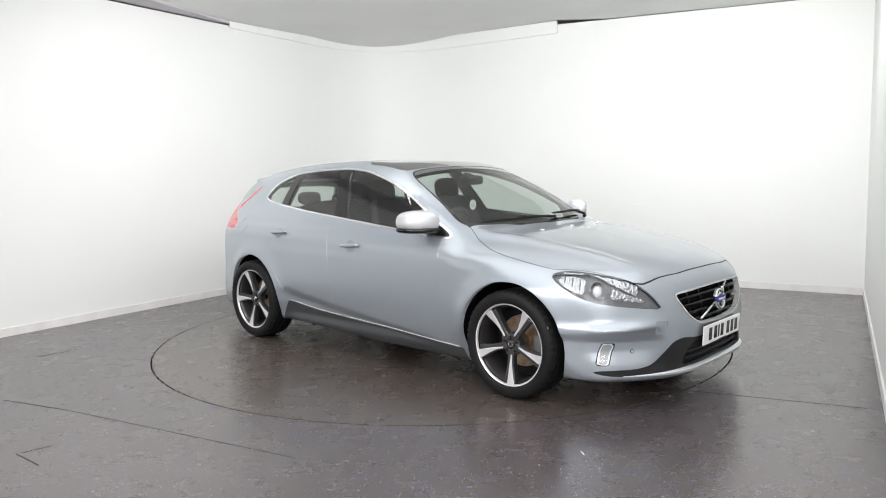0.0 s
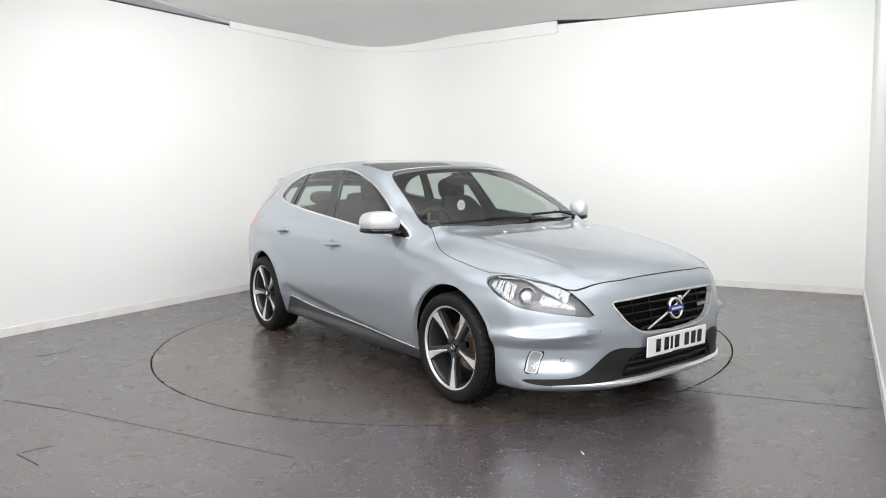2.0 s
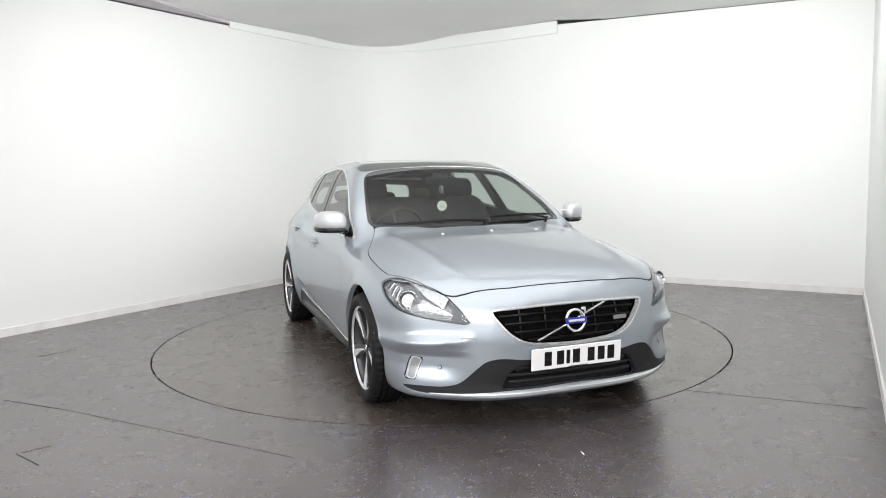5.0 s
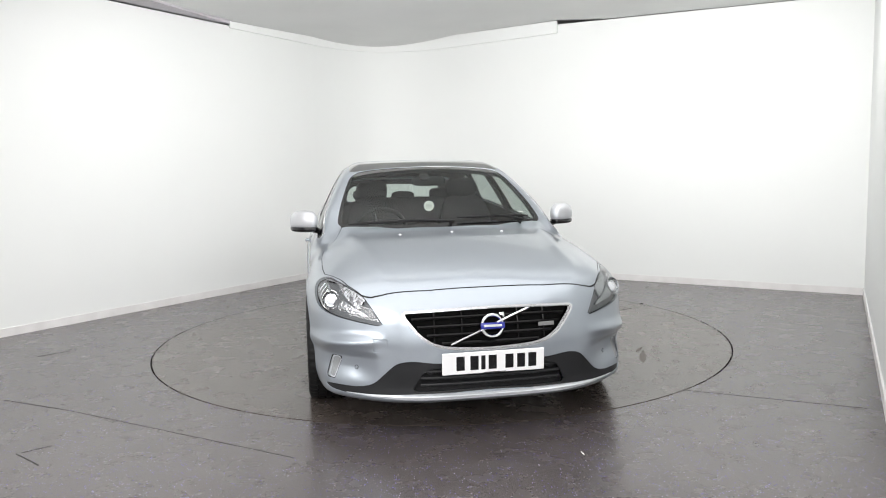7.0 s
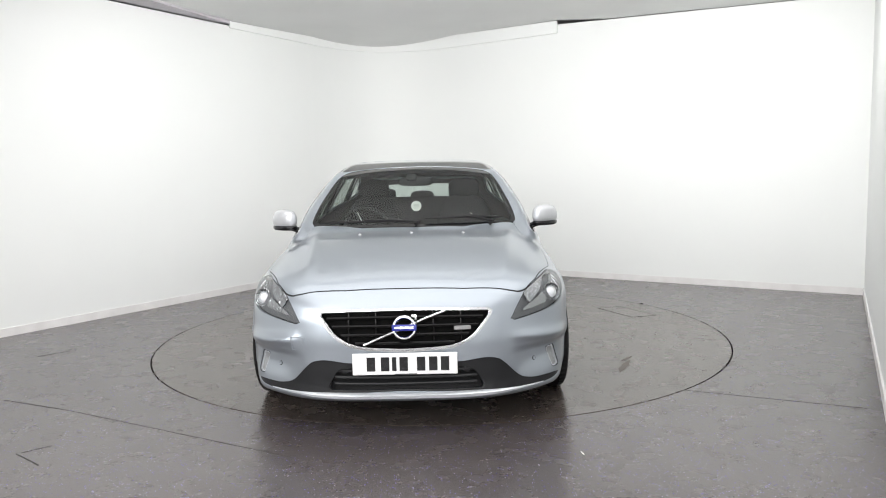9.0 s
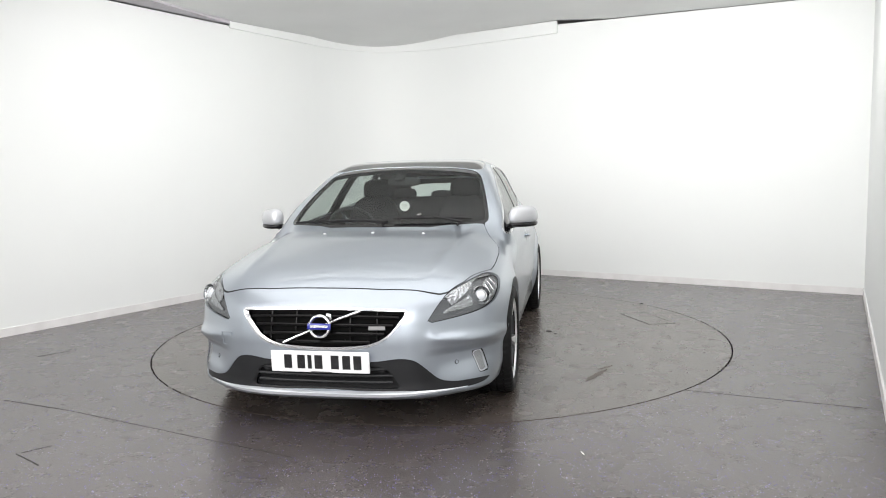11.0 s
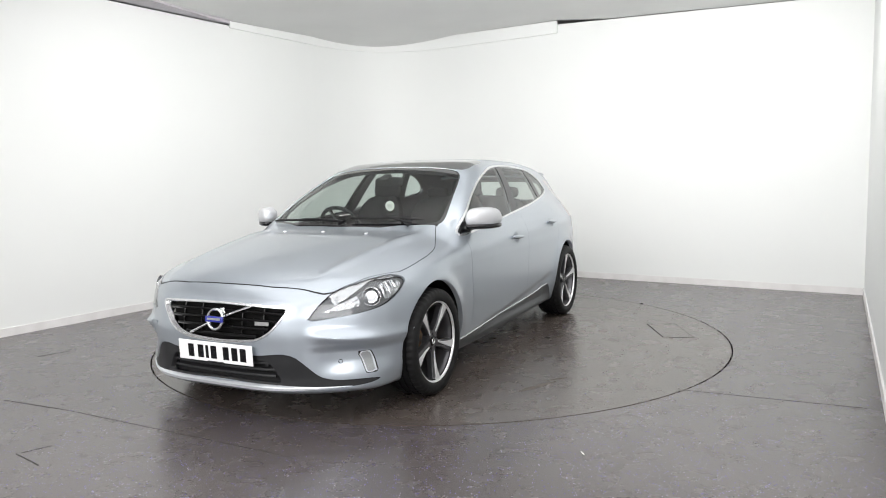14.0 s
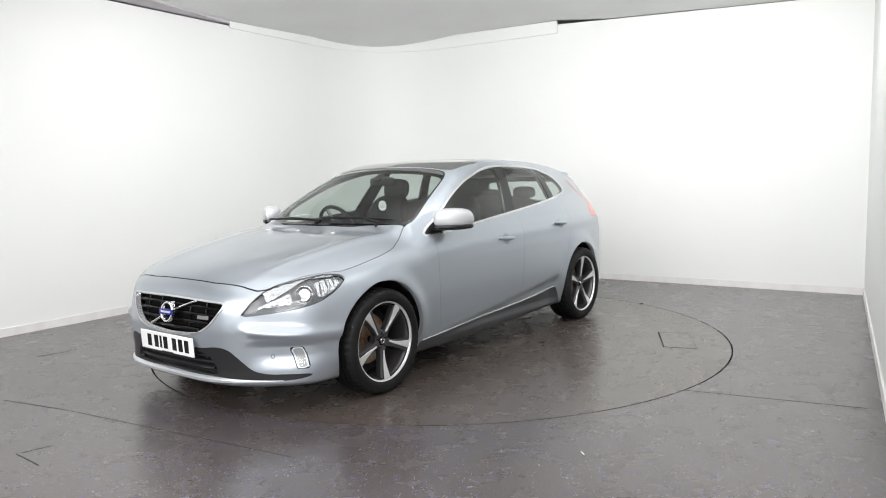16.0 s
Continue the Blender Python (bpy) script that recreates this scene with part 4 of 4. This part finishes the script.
def build_wheel():
    """A wheel whose outer face looks along its local z."""
    rim = part("wheel", lathe([(0.215, -0.10), (0.222, -0.09), (0.212, 0.0), (0.216, 0.060), (0.226, 0.085), (0.2335, 0.094), (0.2335, 0.099)], 72), alloy_dark, car, "five-spoke alloy wheel in graphite and machined silver")
    part("rim_edge", lathe([(0.230, 0.090), (0.2335, 0.0985), (0.240, 0.1015), (0.245, 0.099), (0.2455, 0.092)], 72), alloy, rim, "machined rim edge")
    part("tyre", tyre_mesh(), rubber, rim, "black tyre")
    part("brake_disc", lathe([(0.02, -0.03), (0.06, -0.028), (0.062, -0.042), (0.152, -0.042), (0.153, -0.062)], 48), brake_metal, rim, "rust-tinged brake disc")
    part("backplate", lathe([(0.001, -0.075), (0.21, -0.075)], 32), black_plastic, rim)
    cal = [(0.10 * math.cos(a), 0.10 * math.sin(a)) for a in (0.1, 0.4, 0.75, 1.05)] + [(0.168 * math.cos(a), 0.168 * math.sin(a)) for a in (1.05, 0.75, 0.4, 0.1)]
    part("brake_caliper", prism(cal, -0.075, -0.018, 0.006), grey_metal, rim, "grey brake caliper")
    dark = [(0.030, -0.026), (0.075, -0.021), (0.14, -0.026), (0.218, -0.040), (0.222, 0.0), (0.218, 0.044), (0.14, 0.024), (0.075, 0.019), (0.030, 0.026)]
    face = [(0.060, 0.003), (0.115, -0.004), (0.165, -0.008), (0.2285, -0.012), (0.231, 0.014), (0.2275, 0.038), (0.165, 0.021), (0.115, 0.012), (0.060, 0.012)]
    for i in range(5):
        turn = pose(0, 0, 0, 0, 0, 72 * i + 18)
        bm = prism(dark, 0.030, 0.072, 0.006)
        for q in bm.verts:
            r = math.hypot(q.co.x, q.co.y)
            q.co.z += 0.018 * (r / 0.22) ** 2
        spoke = part("spoke", bm, alloy_dark, rim, "", False, turn)
        bm = prism(face, 0.068, 0.0765, 0.0015)
        for q in bm.verts:
            r = math.hypot(q.co.x, q.co.y)
            q.co.z += 0.018 * (r / 0.22) ** 2
        part("spoke_face", bm, alloy, rim, "", False, turn)
    part("hub", lathe([(0.0001, 0.066), (0.030, 0.066), (0.050, 0.070), (0.062, 0.066), (0.068, 0.03)], 40), alloy_dark, rim)
    part("centre_cap", lathe([(0.0001, 0.074), (0.022, 0.074), (0.027, 0.071), (0.028, 0.06)], 32), gloss_black, rim, "round centre cap")
    part("cap_emblem", lathe([(0.011, 0.0745), (0.012, 0.0765), (0.016, 0.0765), (0.017, 0.0745)], 28), chrome, rim)
    for i in range(5):
        a = math.radians(72 * i + 54)
        part("wheel_bolt", lathe([(0.0001, 0.0705), (0.006, 0.0705), (0.0075, 0.062), (0.011, 0.0615), (0.011, 0.066), (0.0125, 0.066)], 12), black_plastic, rim, "", True, pose(0.045 * math.cos(a), 0.045 * math.sin(a), 0.004))
    return rim


first = build_wheel()
TRACK = 0.797
first.matrix_local = pose(AXLE, TRACK, HUB, -90, 0, 0)
for m in (pose(-AXLE, TRACK, HUB, -90, 31, 0), pose(AXLE, -TRACK, HUB, 90, 36, 0), pose(-AXLE, -TRACK, HUB, 90, -20, 0)):
    copy_thing(first, m)
for sx in (1, -1):
    for sy in (1, -1):
        v, f = lathe([(0.372, 0.0), (0.376, -0.12), (0.376, -0.36), (0.02, -0.36)], 40)
        f = [q for q in f if sum(-sy * v[i][1] for i in q) / 4 > -0.14]
        part("wheel_arch_liner", (v, f), liner_black, car, "black wheel arch liner", True, pose(sx * AXLE, sy * 0.845, HUB, -90 * sy, 0, 0))
v = box(-1.0, 1.0, -0.72, 0.72, 0.19, 0.34, 0.03)
part("underbody", v, liner_black, car)
part("underbody", box(1.0, 1.95, -0.46, 0.46, 0.20, 0.5, 0.05), liner_black, car)
part("underbody", box(-2.0, -1.0, -0.46, 0.46, 0.24, 0.6, 0.05), liner_black, car)
for sx in (1, -1):
    part("axle", tube([(sx * AXLE, -0.72, HUB), (sx * AXLE, 0.72, HUB)], 0.035), liner_black, car)


# ---- mirrors, handles, wipers, aerial ----
for k in (1, -1):
    def mirror_shape(c):
        x, y, z = c
        y = y * (1 - 0.10 * (z > 0) * z / 0.07)
        x = x * (1 if x > 0 else 0.8) - 0.55 * y - 0.25 * max(y, 0)
        return x, k * y, z + 0.10 * (0.08 - y) * (z > 0) * 0.3
    housing = part("door_mirror", blob(3, 3.0, (0.095, 0.093, 0.066), mirror_shape), mirror_silver, car, "silver door mirror with a black lower half", True, pose(0.635, k * 0.912, 1.010))
    part("lower_half", blob(3, 3.0, (0.094, 0.092, 0.023), lambda c: (c[0] * (1 if c[0] > 0 else 0.8) - 0.55 * c[1] - 0.25 * max(c[1], 0), k * c[1], c[2])), gloss_black, housing, "", True, pose(0, 0, -0.053))
    part("mirror_glass", box(-0.004, 0.0, -0.06, 0.06, -0.035, 0.035, 0.001), mirror_silver, housing, "", False, pose(-0.072, 0, 0.0, 0, 0, k * 29))
    part("indicator", tube([(0.092 - 0.06 * (s / 6) - 0.07 * (s / 6) ** 3, k * (0.085 * s / 6), -0.038) for s in range(7)], 0.005, 8), clear_glass, housing)
    part("mirror_arm", tube([(0.71, k * 0.77, 0.925), (0.68, k * 0.83, 0.945), (0.65, k * 0.88, 0.955)], [0.022, 0.019, 0.02], 12), gloss_black, car)
    for x, z in ((-0.065, 0.822), (-0.945, 0.893)):
        q, nn = on_body(x, k * 0.9, z, 0.0)
        handle = part("door_handle", blob(3, 2.6, (0.098, 0.014, 0.012)), paint, car, "silver bar door handle", True, facing(q + nn * 0.022, nn, (-0.06, 0, 1)))
        # almost flat disc; the recess's shade lies in its darker colour
        dish = part("handle_recess_shade", lathe([(0.0001, -0.0005), (0.030, 0.0005), (0.040, 0.0015), (0.043, 0.0005)], 32), paint_shadow, handle, "", True, pose(0.012 * k, 0, -0.0215))
        part("handle_foot", blob(2, 3, (0.016, 0.010, 0.014)), paint, handle, "", True, pose(0.075, 0, -0.012))
        part("handle_foot", blob(2, 3, (0.016, 0.010, 0.014)), paint, handle, "", True, pose(-0.075, 0, -0.012))


def wiper(pivot, ys, dx):
    """Arm and blade lying on the foot of the screen."""
    pts = [on_body(dx(y), y, 0.97, -0.022)[0] for y in ys]
    blade = part("wiper", tube(pts, [0.006] + [0.008] * (len(pts) - 2) + [0.005], 8), black_plastic, car, "black wiper")
    mid_q = pts[len(pts) // 2] + Vector((0.0, 0, 0.008))
    base = on_body(*pivot, -0.012)[0]
    part("wiper_arm", tube([base, base + Vector((-0.02, 0.03, 0.016)), (base + mid_q) / 2 + Vector((0, 0, 0.014)), mid_q], [0.014, 0.010, 0.007, 0.006], 8), black_plastic, blade)


wiper((1.02, 0.02, 0.95), [-0.62 + 0.62 * i / 10 for i in range(11)], lambda y: 0.985 - 0.26 * y * y)
wiper((0.95, 0.50, 0.95), [0.08 + 0.50 * i / 8 for i in range(9)], lambda y: 0.95 - 0.06 * (y - 0.08) - 0.22 * y * y)
for y in (-0.325, 0.0, 0.325):
    q, nn = on_body(1.18 - 0.1 * y * y, y, 0.95, -0.003)
    part("washer_nozzle", blob(2, 2.4, (0.016, 0.009, 0.006)), nozzle_grey, car, "small washer nozzle", True, Matrix.Translation(q))
q, nn = on_body(-1.08, 0, 1.37, 0)
part("aerial", blob(3, 2.2, (0.075, 0.016, 0.030), lambda c: (c[0] - 0.5 * max(c[2], 0), c[1] * (1 - 8 * max(c[2], 0)), max(c[2], 0))), paint, car, "shark fin roof aerial", True, Matrix.Translation(q))
part("rear_spoiler", blob(3, 4, (0.10, 0.55, 0.012), lambda c: (c[0] - 0.25 * c[1] * c[1] * -0.3, c[1], c[2] - 0.07 * c[1] * c[1])), paint, car, "roof spoiler", True, pose(-1.70, 0, 1.297, 0, 14, 0))
# fuel flap on the right rear wing
q, nn = on_body(-1.56, -0.80, 0.90, -0.0004)
part("fuel_flap", lathe([(0.074, -0.001), (0.0745, 0.0006), (0.077, 0.0006), (0.0775, -0.001)], 40), paint_shadow, car, "round fuel flap outline", True, facing(q, nn))
q, nn = on_body(2.05, -0.53, 0.462, -0.0004)
for m in ((0, 0.035, 0.036, 0.001), (0, -0.035, 0.036, 0.001), (0.036, 0, 0.001, 0.035), (-0.036, 0, 0.001, 0.035)):
    part("tow_cover_edge", box(m[0] - m[2], m[0] + m[2], m[1] - m[3], m[1] + m[3], -0.004, 0.0006), paint_shadow, car, "", False, facing(q, nn))


# ---- cabin ----
part("cabin_floor", box(-1.75, 0.95, -0.70, 0.70, 0.34, 0.40, 0.02), lining, car)
part("parcel_shelf", box(-1.75, -1.25, -0.60, 0.60, 0.90, 0.93, 0.01), lining, car)
dash = blob(3, 4, (0.30, 0.68, 0.16), lambda c: (c[0] - 0.25 * c[1] * c[1], c[1], c[2] - 0.06 * c[1] * c[1] + 0.03 * bool(c[0] < 0.1) * bump(c[1], -0.36, 0.2)))
part("dashboard", dash, dash_grey, car, "dark grey dashboard", True, pose(0.70, 0, 0.735))
for k in (1, -1):
    seat = part("front_seat", blob(3, 4, (0.26, 0.25, 0.10), lambda c: (c[0], c[1], c[2] + 0.05 * (c[1] / 0.25) ** 2 * (c[2] > 0))), seat_dark, car, "dark fabric front seat", True, pose(0.08, k * 0.37, 0.52))
    part("backrest", blob(3, 3.4, (0.075, 0.235, 0.33), lambda c: (c[0] + 0.10 * (c[1] / 0.235) ** 2 - 0.02, c[1] * (1 - 0.25 * max(c[2], 0) / 0.33), c[2])), seat_dark, seat, "", True, pose(-0.27, 0, 0.30, 0, -16, 0))
    part("headrest", blob(3, 3, (0.05, 0.125, 0.088)), seat_dark, seat, "", True, pose(-0.375, 0, 0.665, 0, -10, 0))
    part("headrest_post", tube([(-0.37, -0.05, 0.55), (-0.372, -0.05, 0.64)], 0.007), chrome, seat)
    part("headrest_post", tube([(-0.37, 0.05, 0.55), (-0.372, 0.05, 0.64)], 0.007), chrome, seat)
bench = part("rear_seat", blob(3, 4, (0.24, 0.62, 0.10)), seat_dark, car, "dark fabric rear bench", True, pose(-0.82, 0, 0.55))
part("backrest", blob(3, 4, (0.07, 0.60, 0.28)), seat_dark, bench, "", True, pose(-0.28, 0, 0.28, 0, -20, 0))
for y in (-0.36, 0.0, 0.36):
    part("headrest", blob(2, 3, (0.04, 0.11, 0.055)), seat_dark, bench, "", True, pose(-0.40, y, 0.575 if y else 0.55))
wheel_turn = pose(0.42, -0.37, 0.90, 0, -66, 0)
rim_pts = [(0.183 * math.cos(a), 0.183 * math.sin(a)) for a in (2 * math.pi * i / 40 for i in range(40))]
steer = part("steering_wheel", lathe([(0.183 + 0.015 * math.cos(a), 0.015 * math.sin(a)) for a in (2 * math.pi * i / 10 for i in range(10))], 48, True), dash_grey, car, "dark leather steering wheel", True, wheel_turn)
part("airbag_hub", blob(3, 3, (0.07, 0.075, 0.025)), dash_grey, steer, "", True, pose(0, 0, -0.01))
for a in (90, 200, -20, -90 + 360):
    c, s = math.cos(math.radians(a)), math.sin(math.radians(a))
    part("wheel_spoke", tube([(0.05 * c, 0.05 * s, -0.01), (0.175 * c, 0.175 * s, 0)], 0.012, 8), chrome, steer)
inner = part("interior_mirror", blob(3, 4, (0.02, 0.125, 0.035)), black_plastic, car, "interior mirror", True, pose(0.30, 0.0, 1.255))
part("sensor_housing", blob(3, 3, (0.05, 0.040, 0.016)), black_plastic, inner, "", True, pose(0.005, -0.03, 0.030, 0, 25, 0))
tag_disc = part("hanging_tag", lathe([(0.0001, 0.0015), (0.038, 0.0015), (0.038, -0.0015), (0.0001, -0.0015)], 32), tag_white, car, "round white card hanging from the mirror", False, facing(Vector((0.31, 0.0, 1.072)), (1, 0.05, 0.0)))
part("tag_string", tube([(0.31, 0.0, 1.11), (0.305, 0, 1.22)], 0.0018, 6), tag_white, tag_disc, "", False, tag_disc.matrix_local.inverted())
for i in range(4):
    part("tag_bar", box(-0.02, 0.02, 0.012 - 0.009 * i - 0.0015, 0.012 - 0.009 * i + 0.0015, 0.001, 0.0022), tag_grey, tag_disc, "", False)
# turntable hatch
hatch = [(-0.47, 1.70), (-0.925, 1.492), (-1.01, 1.712), (-0.53, 1.925)]
for i in range(4):
    strip("hatch_joint", hatch[i], hatch[(i + 1) % 4], (0.010, 0.002, 0.002, 0.009)[i], (seam_dark, joint_grey, joint_grey, seam_dark)[i], turntable)



def scuff(name, a, b, w, mat, parent, label=""):
    """A worn streak with a ragged edge."""
    a, b = Vector(a), Vector(b)
    d = (b - a)
    k = Vector((-d.y, d.x)).normalized()
    v, n = [], 14
    for side_ in (1, -1):
        for i in range(n):
            s = (i if side_ > 0 else n - 1 - i) / (n - 1)
            q = a + d * s + k * side_ * w * math.sin(math.pi * (0.08 + 0.84 * s)) * random.uniform(0.35, 1.0)
            v.append((q.x, q.y, 0.0009))
    bm = bmesh.new()
    bm.faces.new([bm.verts.new(q) for q in v])
    bmesh.ops.triangulate(bm, faces=bm.faces[:])
    return part(name, bm, mat, parent, label, False)


scuff("scuff_mark", (1.00, 1.30), (1.30, 1.16), 0.03, scuff_tan, turntable, "pale worn streak")
scuff("scuff_mark", (0.90, 1.34), (1.02, 1.24), 0.02, scuff_tan, turntable)
for x, y, r in ((-0.15, 0.86, 0.030), (-0.05, 0.92, 0.016), (0.30, 1.12, 0.012)):
    scuff("stain", (x, y), (x + r * 2, y + r), r, seam_dark, turntable, "dark spot")
marker = part("ring_marker", blob(2, 3, (0.018, 0.012, 0.004)), seam_dark, floor, "", True, pose(1.963, 1.098, 0.003))
scrap = scuff("paint_fleck", (0.638, -2.63), (0.645, -2.68), 0.005, tag_white, floor)

# ---- what moves: the turntable turns at an even pace and carries the car ----
OFFSET = Vector((-0.194, 0.165, 0.0))


def motions():
    on_disc, disc = [], []
    for i in range(9):
        t = 2.0 * i
        turn = pose(0, 0, 0, 0, 0, -43.25 - 5.2475 * t)
        disc.append((t, turn))
        on_disc.append((t, turn @ Matrix.Translation(-OFFSET)))
    walk(turntable, disc)
    walk(car, on_disc)


motions()
